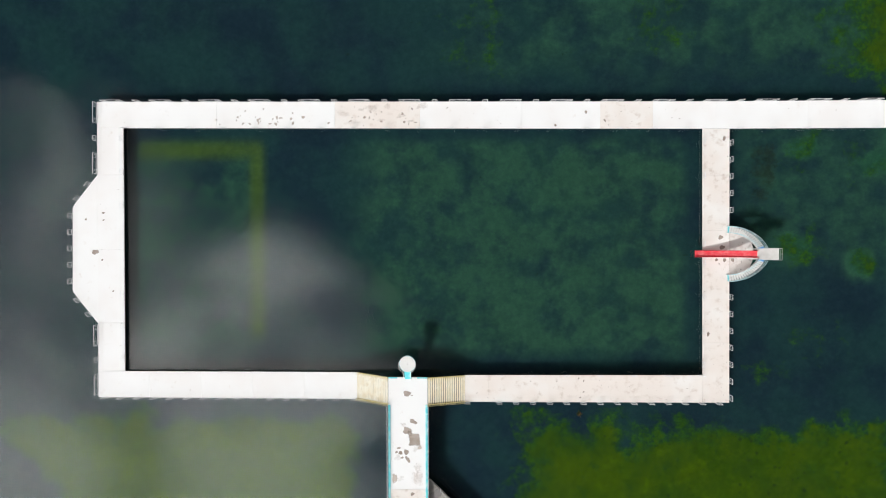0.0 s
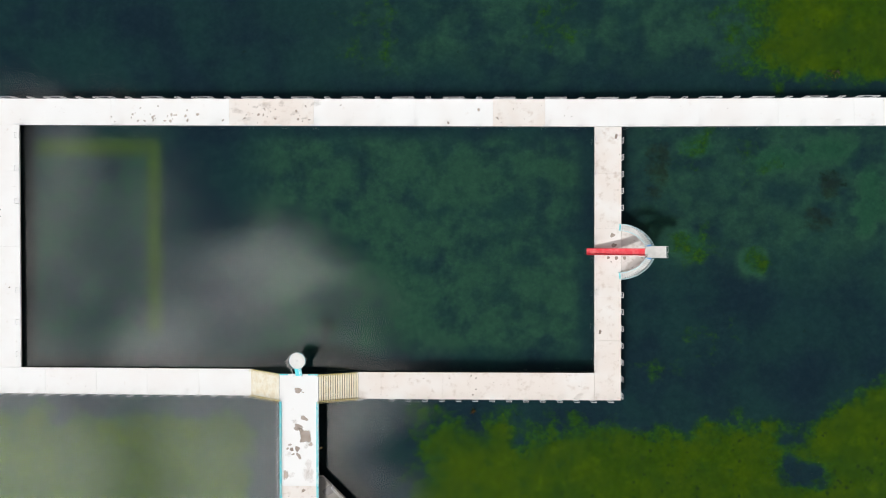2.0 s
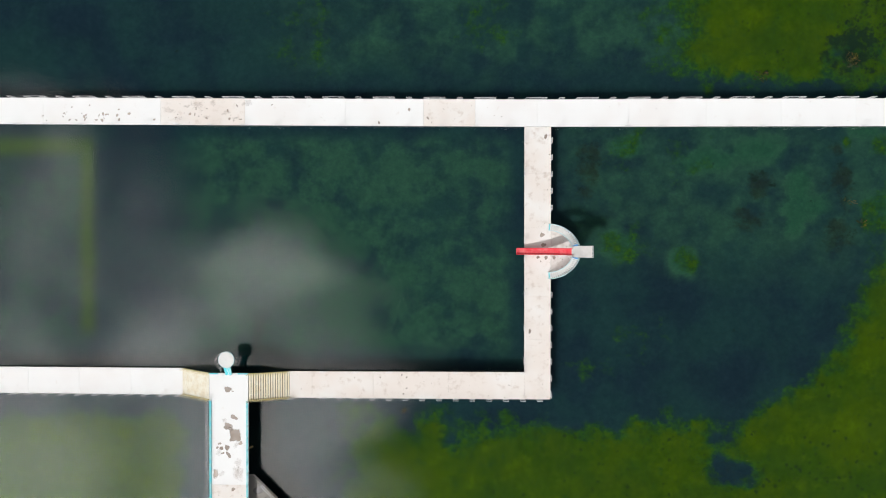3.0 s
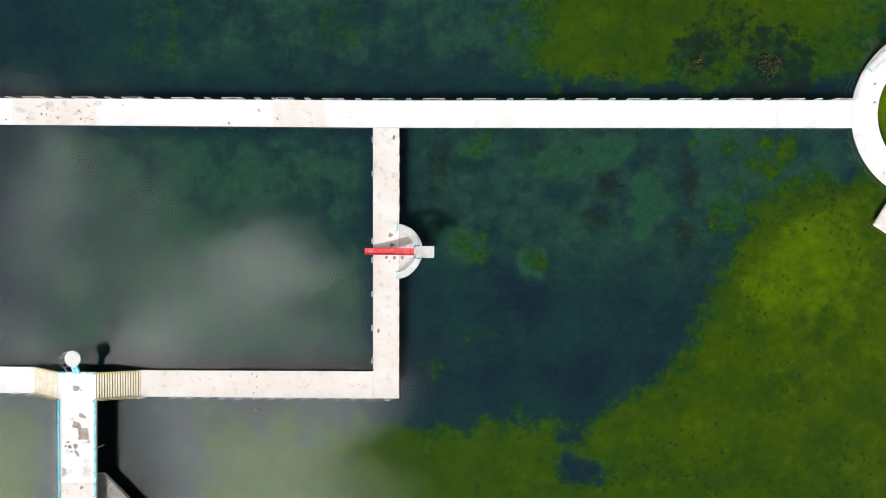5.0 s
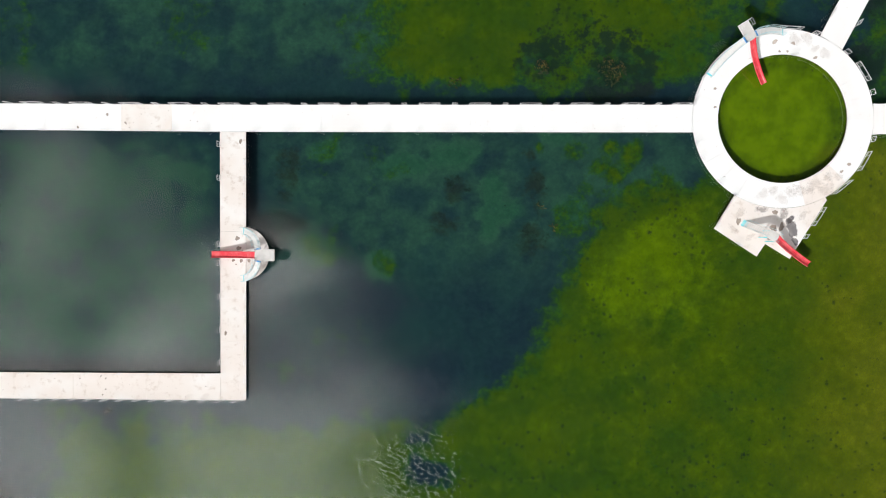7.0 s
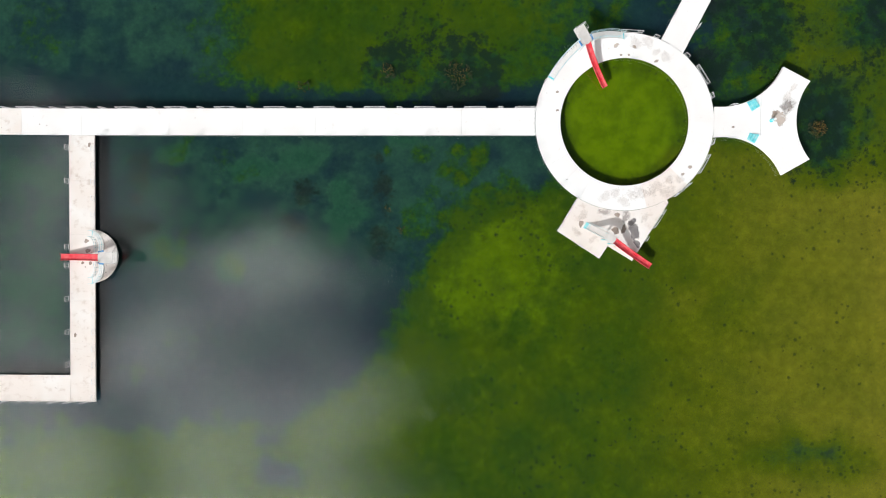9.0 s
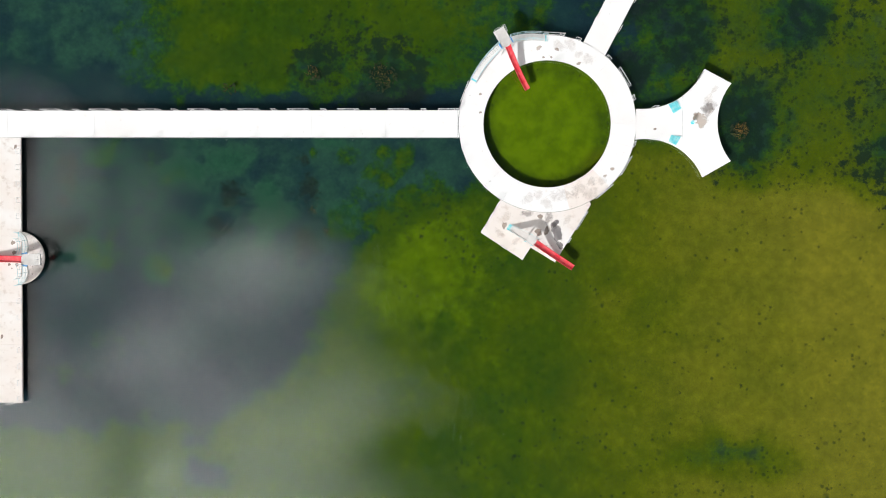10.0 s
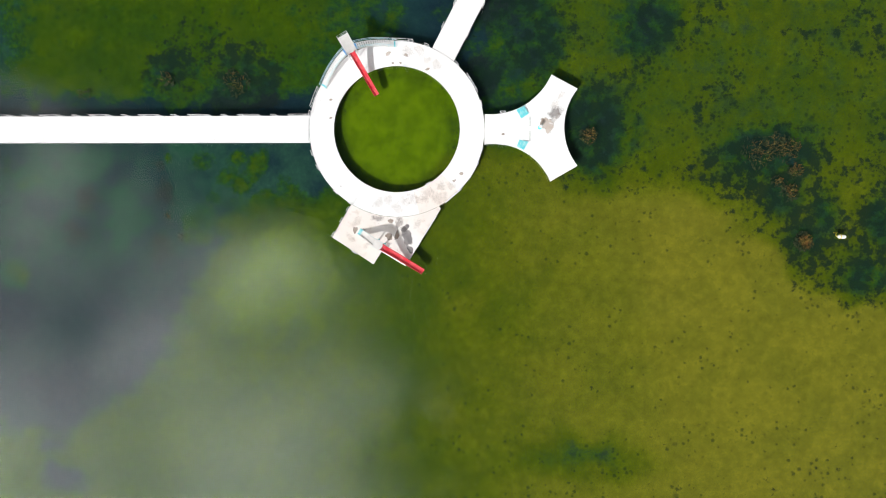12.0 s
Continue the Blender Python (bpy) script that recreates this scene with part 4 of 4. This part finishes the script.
def slide_tower(centre, turn, radius, spread, x_in, x_out, slide_len, label, n=16):
    """Platform over the rim of a round deck, two curved flights and a chute that runs inwards."""
    z = 3.60
    tw = thing("slide_tower", pose(*centre, 0, 0, 0, turn), label, "slide", "slide towers")
    part("platform", box(bmesh.new(), x_in, x_out, -0.70, 0.70, z - 0.12, z), GREY_PLATE, tw, "grey steel platform")
    part("kick_plate", box(bmesh.new(), x_out - 0.03, x_out + 0.012, -0.71, 0.71, z - 0.10, z + 0.12), WHITE, tw)
    mid = (x_in + x_out) / 2
    for x in (x_in + 0.15, min(radius - 0.15, x_out - 0.3)):
        for y in (-0.6, 0.6):
            part("leg", beam(bmesh.new(), (x, y, TOP - 0.05), (x, y, z - 0.12), 0.12), WHITE, tw)
    for h in (0.5, 1.0):
        part("guard", tube(bmesh.new(), [(mid + 0.35, -0.68, z + h), (x_out - 0.03, -0.68, z + h), (x_out - 0.03, 0.68, z + h), (mid + 0.35, 0.68, z + h)], 0.015, 6), STEEL, tw)
    for x, y in ((mid + 0.35, -0.68), (x_out - 0.03, -0.68), (x_out - 0.03, 0.0), (x_out - 0.03, 0.68), (mid + 0.35, 0.68)):
        part("post", beam(bmesh.new(), (x, y, z - 0.05), (x, y, z + 1.0), 0.028), STEEL, tw)
    for x in (x_in + 0.05, ):
        for s in (-1, 1):
            part("guard", tube(bmesh.new(), [(x, s * 0.62, z), (x, s * 0.62, z + 0.95), (x + 0.5, s * 0.66, z + 0.95), (x + 0.5, s * 0.66, z)], 0.015, 6), STEEL, tw)
    top = math.asin(0.72 / (radius - 0.4))
    for s in (-1, 1):
        curved_flight(tw, radius, s * top, s * spread, z, n, 0.97 if s > 0 and radius > 6 else 0.84)
    chute(tw, x_in + 0.05, slide_len, z - 0.05, 0.78, (0.35, ) if radius > 6 else (0.3, 0.62), 0.29 if radius > 6 else 0.37)
    return tw


slide_tower((35.52, -0.55), 0, 3.43, radians(88), 2.55, 4.98, 6.45, "red water slide with curved twin stairs on a half-round landing", 17)
slide_tower(RING_C, 120.3, RING_OUT, radians(30), 10.25, 12.55, 5.35, "red water slide with curved twin stairs on the ring deck", 18)


def make_small_slide():
    """The straight slide on the square landing."""
    z = 3.00
    ob = thing("water_slide", pose(101.20, 2.00, 0, 0, 0, 147.6), "red water slide with a straight ladder stair", "slide")
    deck_z = TOP - 0.05
    part("platform", box(bmesh.new(), -0.55, 0.60, -0.55, 0.55, z - 0.10, z), GREY_PLATE, ob)
    for x in (-0.45, 0.5):
        for y in (-0.48, 0.48):
            part("leg", beam(bmesh.new(), (x, y, deck_z), (x, y, z - 0.1), 0.10), CYAN, ob)
    for s in (-1, 1):
        part("guard", tube(bmesh.new(), [(-0.5, s * 0.53, z), (-0.5, s * 0.53, z + 0.95), (0.55, s * 0.53, z + 0.95), (2.95, s * 0.42, deck_z + 0.95), (3.0, s * 0.42, deck_z)], 0.017, 6), PALE_CYAN, ob, "pale cyan guard rail")
        part("stringer", beam(bmesh.new(), (0.6, s * 0.40, z - 0.08), (2.85, s * 0.40, deck_z + 0.04), 0.05, 0.18), GREY_PLATE, ob)
    for k in range(12):
        f = (k + 0.5) / 12
        x, zz = 0.6 + 2.25 * f, z - 0.05 + (deck_z - z) * f
        part("rung", box(bmesh.new(), x - 0.085, x + 0.085, -0.38, 0.38, zz - 0.03, zz), GREY_PLATE, ob)
    part("mat", box(bmesh.new(), 2.62, 3.25, -0.40, 0.40, deck_z, deck_z + 0.05), CYAN, ob, "cyan rubber mat")
    chute(ob, -0.45, 6.0, z - 0.05, 0.62, (0.35, ), 0.33)


make_small_slide()


# ---------------------------------------------------------------- edge railings
def rail_panel(owner, x0, w):
    """One barred steel panel, from the deck's side up to a metre."""
    for x in (x0, x0 + w):
        part("post", beam(bmesh.new(), (x, 0, -0.25), (x, 0, 0.98), 0.036), STEEL, owner)
    for z in (0.12, 0.95):
        part("rail", beam(bmesh.new(), (x0, 0, z), (x0 + w, 0, z), 0.040), STEEL, owner)
    for k in (1, 2):
        x = x0 + w * k / 3
        part("bar", beam(bmesh.new(), (x, 0, 0.12), (x, 0, 0.95), 0.015), STEEL, owner)


def railing_master(long):
    ob = thing("edge_railing", pose(0, 0, -200), "long grey steel rail with two barred panels" if long else "short barred grey steel rail on the deck rim",
               "railing", "long edge railings" if long else "short edge railings")
    if long:
        rail_panel(ob, -1.30, 0.56)
        rail_panel(ob, 0.74, 0.56)
        for z in (0.95, 0.12):
            part("long_rail", beam(bmesh.new(), (-0.80, 0, z), (0.80, 0, z), 0.040), STEEL, ob)
    else:
        rail_panel(ob, -0.31, 0.62)
    return ob


MASTERS = {}


def railing(x, y, outward, long=False, z=TOP):
    """outward: degrees of the way out over the water."""
    m = pose(x + 0.03 * math.cos(radians(outward)), y + 0.03 * math.sin(radians(outward)), z, 0, 0, outward - 90)
    if long not in MASTERS:
        MASTERS[long] = railing_master(long)
        MASTERS[long].matrix_basis = m
    else:
        copy_thing(MASTERS[long], m)


def railing_row(a, b, outward, first, step, count, long_first=None):
    """Rails along the rim from a to b: first metres from a, then every step."""
    length = math.dist(a, b)
    for k in range(count):
        x, y = lerp(a, b, (first + step * k) / length)
        railing(x, y, outward, long_first is not None and k % 2 == long_first)


def place_railings():
    for k in range(43):                                                # outer rim of the north pier
        x = -41.80 + 3.16 * k
        railing(x, north_edge(x)[0], 90, k % 2 == 0)
    for k in range(18):                                                # pool rims
        x = -40.27 + 4.17 * k
        railing(x, north_edge(x)[1], -90)
    for k in range(13):
        x = 37.03 + 4.15 * k
        railing(x, north_edge(x)[1], -90)
    for y, long in ((17.55, True), (14.3, False), (11.1, True), (-10.8, True), (-13.95, False), (-17.1, True)):
        railing(-43.93 if y > 15 else -44.0, y, 180, long)
    for f in (0.30, 0.74):
        railing(*lerp((-44.03, 9.67), (-47.20, 5.62), f), 142)
        railing(*lerp((-47.30, -5.24), (-44.0, -9.37), 1 - f), 218)
    railing_row((-47.22, 5.0), (-47.30, -5.0), 180, 0.55, 2.09, 5)
    for y in (14.2, 10.0, 5.85, -5.45, -9.55, -13.6):
        railing(-40.57, y, 0)
    railing_row((-44.0, -18.83), (-10.7, -18.90), -90, 0.9, 2.135, 16)
    railing_row((-40.4, -15.46), (-10.7, -15.51), 90, 4.5, 4.18, 7)
    for x in (3.3, ):
        railing(x, -19.21, -90)
        railing(x, -15.84, 90)
    railing_row((3.0, -19.21), (36.0, -19.18), -90, 4.3, 2.10, 14)
    railing_row((3.0, -15.85), (32.7, -15.76), 90, 4.4, 4.17, 7)
    railing_row((35.98, 13.2), (35.99, 4.0), 0, 0.0, 2.08, 5)
    railing_row((36.0, -5.95), (36.0, -19.0), 0, 0.0, 2.09, 7)
    for y in (13.4, 9.15, 0.75, -1.65, -5.9, -10.15, -14.3):
        railing(32.68, y, 180)
    c = RING_C
    for deg, long in ((86, True), (70, False), (47, False), (31, True), (16.5, False), (-13.5, False), (-28.5, True), (-50, True), (159, True), (170, False),
                      (196, False), (206, False), (226, False), (238, False)):
        x, y = polar(RING_OUT, radians(deg))
        railing(c[0] + x, c[1] + y, deg, long)
    for deg in (82, 300):
        x, y = polar(RING_IN, radians(deg))
        railing(c[0] + x, c[1] + y, deg + 180)
    for f, long in ((0.28, True), (0.62, False)):
        railing(*lerp((108.87, 6.54), (104.40, -0.77), f), -31.5, long, TOP - 0.05)
    for f in (0.1, 0.45, 0.9):
        railing(*lerp((97.35, 6.90), (95.02, 2.95), f), 149, False, TOP - 0.05)
    railing(*lerp((95.02, 2.95), (100.30, -0.50), 0.55), 237, False, TOP - 0.05)
    railing(116.7, 18.68, 92)
    railing(116.5, 14.66, -90)
    for k in range(4):
        x, y = 108.0 + 0.459 * (2.8 + 4.2 * k), 27.1 + 0.888 * (2.8 + 4.2 * k)
        railing(x - 0.10, y, 152.7, k % 2 == 1)
        x, y = 110.7 + 0.466 * (3.4 + 4.2 * k), 25.4 + 0.885 * (3.4 + 4.2 * k)
        railing(x, y, -27.3)


place_railings()


# ---------------------------------------------------------------- stains, a painted shadow and small things on the decks
def stain(owner, x, y, r, aspect=1.0, deg=0, top=TOP, mat=DIRT_SHADE, seed=0, square=False):
    """A thin uneven patch of damp, dirt or painted shadow that lies on a slab."""
    rng = random.Random(int(x * 31 + y * 17) + seed)
    n = 20
    wob = [rng.uniform(0.0, 2 * math.pi) for _ in range(3)]
    pts = []
    for k in range(n):
        a = 2 * math.pi * k / n
        q = 1.25 * r * (1 + 0.14 * math.sin(2 * a + wob[0]) + 0.10 * math.sin(3 * a + wob[1]) + 0.09 * math.sin(5 * a + wob[2]))
        if square:
            q = 1.1 * r * (abs(math.cos(a)) ** 8 + abs(math.sin(a)) ** 8) ** -0.125
        pts.append((q * math.cos(a), q * math.sin(a) / aspect))
    bm = bmesh.new()
    fade = bm.verts.layers.float.new("fade")
    rings = []
    for s, f in ((1.0, 0.0), (0.8, 0.42), (0.55, 0.80), (0.25, 1.0)):
        rings.append([bm.verts.new((px * s, py * s, 0.005)) for px, py in pts])
        for v in rings[-1]:
            v[fade] = f
    for outer, inner in zip(rings, rings[1:]):
        for k in range(n):
            bm.faces.new((outer[k], outer[(k + 1) % n], inner[(k + 1) % n], inner[k]))
    bm.faces.new(rings[-1])
    part("stain", bm, mat, owner, m=pose(x, y, top, 0, 0, deg))


def place_deck_marks():
    find = lambda name: bpy.data.objects[name]
    west, east, other = find("pier_west"), find("pier_east"), find("pier_south_b")
    for x, y, r in ((-45.5, 4.0, 0.17), (-43.2, 4.8, 0.18), (-43.2, 3.9, 0.13), (-44.3, -0.2, 0.45), (-43.4, -1.2, 0.14), (-42.0, -5.2, 0.12)):
        stain(west, x, y, r, 1.4, 20)
    for x, y, r, deg in ((34.9, 1.5, 0.34, 60), (35.1, 0.25, 0.34, 30), (34.4, -1.3, 0.22, 0), (35.4, -1.35, 0.26, 40), (35.3, 13.8, 0.28, 70), (33.4, -10.6, 0.25, 80)):
        stain(east, x, y, r, 1.4, deg)
    stain(find("landing_half_round"), 36.4, -1.35, 0.24, 1.2, 10, TOP - 0.004)
    for x, y in ((17.3, -16.2), (17.9, -16.5), (17.9, -17.9), (17.5, -18.6)):
        stain(other, x, y, 0.11, 1.2, 50)
    north = find("pier_north")
    stain(north, 14.4, 15.6, 0.15)
    flecks = random.Random(5)
    for _ in range(46):
        x = flecks.choice((flecks.uniform(-31, -14), flecks.uniform(-26, -20), flecks.uniform(-13, -1), flecks.uniform(-42, 30)))
        inner = north_edge(x)[1]
        y = inner + flecks.choice((flecks.uniform(0.5, 1.4), flecks.uniform(0.3, 3.0)))
        stain(north, x, y, flecks.uniform(0.07, 0.24), flecks.uniform(1.0, 2.2), flecks.uniform(0, 180), TOP, WARM_RING, 3)
    for k in range(9):
        x = -12.6 + 1.25 * k + flecks.uniform(-0.4, 0.4)
        stain(north, x, north_edge(x)[1] + flecks.uniform(0.6, 2.8), flecks.uniform(0.4, 0.9), flecks.uniform(1.2, 2.4), flecks.uniform(-20, 20), TOP, WASH, k)
    bridge = find("access_bridge")
    for x, y, r, asp, deg in ((-4.15, -17.75, 0.40, 1.0, 0), (-3.6, -17.95, 0.18, 2.6, -20), (-3.4, -21.2, 0.46, 1.8, -30), (-4.15, -22.3, 0.50, 1.1, 40), (-3.8, -22.75, 0.42, 1.5, -45),
                              (-4.25, -25.0, 0.34, 1.1, 0), (-4.1, -25.9, 0.45, 2.0, -60), (-5.2, -24.5, 0.22, 1.5, 20), (-5.0, -25.1, 0.26, 1.2, 60), (-4.8, -25.7, 0.20, 1.5, 0), (-5.5, -25.0, 0.18, 1.2, 0),
                              (-3.55, -30.2, 0.24, 1.0, 0)):
        stain(bridge, x, y, r, asp, deg, HIGH)
    stain(bridge, -3.25, -23.45, 0.78, 0.92, 2, HIGH + 0.001, DIRT_SHADE, 2, True)
    stain(bridge, -2.6, -24.4, 0.30, 1.6, 70, HIGH, WARM_RING)
    stain(bridge, -2.75, -28.3, 0.62, 0.55, 0, HIGH + 0.001, WASH, 2, True)
    stain(bridge, -5.7, -28.3, 0.34, 0.5, 0, HIGH + 0.001, WARM_RING, 2, True)
    stain(bridge, -2.9, -26.9, 0.5, 0.8, 10, HIGH + 0.002, WASH, 4)
    square = find("landing_square")
    low = TOP - 0.05
    for x, y, r, asp, deg, mat in ((104.55, 3.05, 1.45, 2.7, 103, PUDDLE), (104.3, 4.1, 0.55, 1.3, 20, PUDDLE), (103.3, 3.2, 0.55, 1.8, 85, DIRT_SHADE), (102.3, 3.05, 0.45, 1.0, 0, DIRT_SHADE),
                                   (102.5, 5.0, 0.32, 1.0, 0, DIRT_SHADE), (98.0, 3.9, 0.38, 1.2, 60, DIRT_SHADE), (105.0, 1.4, 0.5, 1.3, 120, PUDDLE)):
        stain(square, x, y, r, asp, deg, low, mat)
    ring = find("deck_ring")
    for x, y, r, asp in ((102.2, 26.2, 0.40, 1.6), (104.5, 26.0, 0.26, 1.0), (102.8, 25.0, 0.18, 1.2), (103.8, 25.0, 0.14, 1.0), (107.2, 24.2, 0.28, 1.4), (94.9, 20.4, 0.22, 1.6), (94.9, 18.1, 0.2, 1.4),
                         (111.5, 11.0, 0.3, 1.5), (110.6, 10.1, 0.24, 1.3)):
        stain(ring, x - RING_C[0], y - RING_C[1], r, asp, 30, TOP, WARM_RING)
    rng = random.Random(12)
    for deg in (-104, -97, -90, -84, -77, -70, -64, -58, -52, -46, 58, 66, 74, 82):
        px, py = polar(rng.uniform(9.0, 10.4), radians(deg))
        stain(ring, px, py, rng.uniform(0.6, 1.1), rng.uniform(1.0, 1.4), rng.uniform(0, 180), TOP, WASH, deg)
    for x, y, r, asp, deg, mat in ((98.2, 4.9, 0.9, 1.6, 40, WASH), (97.4, 2.9, 0.8, 1.5, 140, WASH), (99.4, 1.9, 0.7, 1.6, 30, WASH), (100.9, 5.4, 0.9, 2.0, 10, GREY_WASH),
                                   (103.6, 4.9, 0.9, 1.5, 70, GREY_WASH), (105.9, 4.6, 0.7, 1.4, 60, WASH), (102.0, 1.9, 0.6, 1.4, 20, GREY_WASH)):
        stain(square, x, y, r, asp, deg, low + 0.0015, mat)
    for x, y, r, asp, deg in ((-5.3, -25.6, 0.55, 1.5, 70), (-5.0, -28.3, 0.5, 1.3, 20), (-3.2, -28.0, 0.7, 1.2, 90), (-3.1, -24.6, 0.5, 1.6, 60), (-4.6, -21.6, 0.4, 1.4, 0), (-4.2, -32.5, 0.7, 1.3, 30)):
        stain(bridge, x, y, r, asp, deg, HIGH + 0.0015, WASH)
    for x, y, r, mat in ((122.35, 17.15, 0.95, WARM_RING), (123.35, 18.55, 1.0, GREY_WASH), (123.2, 18.5, 0.8, GREY_WASH)):
        stain(find("landing_island"), x, y, r, 1.05, 20, ISLE, mat)
    # the bollard's cast shadow, painted as a dark oval away from the sun
    stain(find("landing_island"), 121.65, 17.5, 0.42, 2.2, 55, ISLE + 0.001, DIRT_SHADE)
    isle = find("landing_island")
    for x, y, r, asp in ((123.3, 19.7, 0.8, 1.6), (123.6, 18.2, 0.6, 1.6), (124.0, 20.8, 0.7, 2.0)):
        stain(isle, x, y, r, asp, 50, ISLE + 0.0005, WASH)
    low_deck = find("lower_landing")
    for x, y, r, asp, deg, mat in ((-0.6, -30.6, 0.75, 1.3, 40, PUDDLE), (0.4, -32.0, 0.6, 1.6, 60, PUDDLE), (-1.0, -32.2, 0.5, 1.2, 0, DIRT_SHADE), (1.6, -32.6, 0.6, 1.6, 130, DIRT_SHADE), (-0.9, -29.8, 0.4, 1.4, 20, WASH), (1.2, -34.2, 0.9, 1.4, 70, PUDDLE)):
        stain(low_deck, x, y, r, asp, deg, 1.45, mat)
    stain(find("landing_bridge"), 116.8, 16.0, 0.18, 1.2, 0, TOP - 0.004)


place_deck_marks()


def step_ramp(pts, deg, n, label):
    """Low cyan steps at the slit between bridge and island."""
    cx, cy = sum(p[0] for p in pts) / 4, sum(p[1] for p in pts) / 4
    ob = thing("step_block", pose(cx, cy, TOP - 0.004), label, "steps", "cyan steps")
    a0, a1, b1, b0 = [(x - cx, y - cy) for x, y in pts]
    for k in range(n):
        f, g = k / n, (k + 0.94) / n
        q = [lerp(a0, a1, f), lerp(a0, a1, g), lerp(b0, b1, g), lerp(b0, b1, f)]
        part("step", prism(q, 0.0, 0.08 + 0.08 * k, 0.01), CYAN, ob)


step_ramp([(118.44, 19.05), (119.42, 19.49), (120.0, 18.55), (119.08, 17.94)], 0, 3, "faded cyan steps on the concrete bridge")
step_ramp([(118.48, 14.45), (119.39, 13.98), (119.95, 14.97), (118.82, 15.25)], 0, 3, "striped cyan steps on the concrete bridge")


def make_bollard():
    ob = thing("bollard", pose(121.35, 16.75, ISLE), "short cyan steel bollard on the island", "bollard")
    part("foot", drum(0.24, 0.0, 0.06, 20, 0.01), CYAN, ob)
    part("post", drum(0.13, 0.06, 0.95, 18, 0.02), CYAN, ob)
    part("cap", drum(0.17, 0.95, 1.02, 18, 0.02), STEEL, ob)


make_bollard()


def make_buoy():
    ob = thing("buoy", pose(159.65, 3.0, 0.05, 0, 0, -2), "weathered white plastic float on the water", "buoy")
    bm = bmesh.new()
    rings = []
    for k in range(13):
        f = k / 12
        x = -0.55 + 1.1 * f
        r = 0.24 * (1 - abs(2 * f - 1) ** 4) ** 0.5 + 0.005
        rings.append([bm.verts.new((x, r * math.cos(a), r * math.sin(a))) for a in (2 * math.pi * i / 16 for i in range(16))])
    for a, b in zip(rings, rings[1:]):
        for i in range(16):
            bm.faces.new((a[i], a[(i + 1) % 16], b[(i + 1) % 16], b[i]))
    bm.faces.new(list(reversed(rings[0])))
    bm.faces.new(rings[-1])
    body = part("body", bm, WHITE, ob)
    body.data.polygons.foreach_set("use_smooth", [True] * len(body.data.polygons))
    part("band", tube(bmesh.new(), [(-0.20, 0.25 * math.cos(a), 0.25 * math.sin(a)) for a in (2 * math.pi * i / 20 for i in range(20))], 0.05, 8, True), BUOY_YELLOW, ob, "yellow band")
    # yellow tube that curves out from the float's end and down
    part("mooring", tube(bmesh.new(), [(-0.55, 0.0, 0.0), (-0.72, 0.12, -0.06), (-0.70, 0.34, -0.10), (-0.52, 0.48, -0.16), (-0.5, 0.5, -0.9)], 0.045, 8), BUOY_YELLOW, ob, "yellow curved tube")
    part("eyelet", tube(bmesh.new(), [(-0.60 + 0.07 * math.cos(a), 0.07 * math.sin(a), 0) for a in (2 * math.pi * i / 12 for i in range(12))], 0.02, 6, True), YELLOW, ob)


make_buoy()


def weed_clump(cx, cy, r, n, seed):
    """Dry stalks that break the surface over a dark cushion of leaves."""
    rng = random.Random(seed)
    ob = thing("weed_clump", pose(cx, cy, -0.05), "brown and dark green water weed at the surface", "water plant", "weed clumps", "stuff")
    bm = bmesh.new()
    for _ in range(n * 5 // 2):
        a, d = rng.uniform(0, 2 * math.pi), r * rng.random() ** 0.7
        x, y = d * math.cos(a), d * math.sin(a)
        b, length = rng.uniform(0, 2 * math.pi), rng.uniform(0.12, 0.36)
        bend = rng.uniform(-0.8, 0.8)
        pts = [(x, y, -0.25)]
        for k in range(1, 4):
            b += bend / 3
            x, y = x + math.cos(b) * length / 3, y + math.sin(b) * length / 3
            pts.append((x, y, -0.25 + 0.12 * k))
        for p, q in zip(pts, pts[1:]):
            beam(bm, p, q, rng.uniform(0.010, 0.022), 0.014)
    part("stalk", bm, TWIG, ob)
    bm = bmesh.new()
    for _ in range(n * 3):
        a, d = rng.uniform(0, 2 * math.pi), 1.35 * r * rng.random() ** 0.6
        x, y, s = d * math.cos(a), d * math.sin(a), rng.uniform(0.08, 0.24)
        z = rng.uniform(-1.0, -0.35)
        t = rng.uniform(0, 2 * math.pi)
        vs = [bm.verts.new((x + s * math.cos(t + u) * w, y + s * math.sin(t + u) * w, z + h)) for u, w, h in ((0, 1.6, 0), (1.6, 0.6, 0.05), (3.1, 1.4, 0), (4.7, 0.6, -0.05))]
        bm.faces.new(vs)
    part("leaf", bm, DARK_WEED, ob)


for k, (x, y, r, n) in enumerate(((73.6, 5.7, 0.5, 3), (75.2, 3.0, 0.4, 3), (73.5, 23.4, 0.8, 12), (82.4, 23.0, 1.4, 26), (62.5, 21.5, 0.6, 6),
                                  (149.3, 13.8, 1.6, 34), (151.4, 14.7, 1.3, 22), (153.2, 14.2, 1.3, 34), (153.9, 11.5, 0.8, 24), (151.8, 10.1, 0.6, 14), (153.4, 8.8, 0.9, 28), (155.2, 2.4, 0.9, 70),
                                  (127.8, 15.9, 0.9, 34), (17.55, -21.0, 0.15, 6))):
    weed_clump(x, y, r, n, 40 + k)
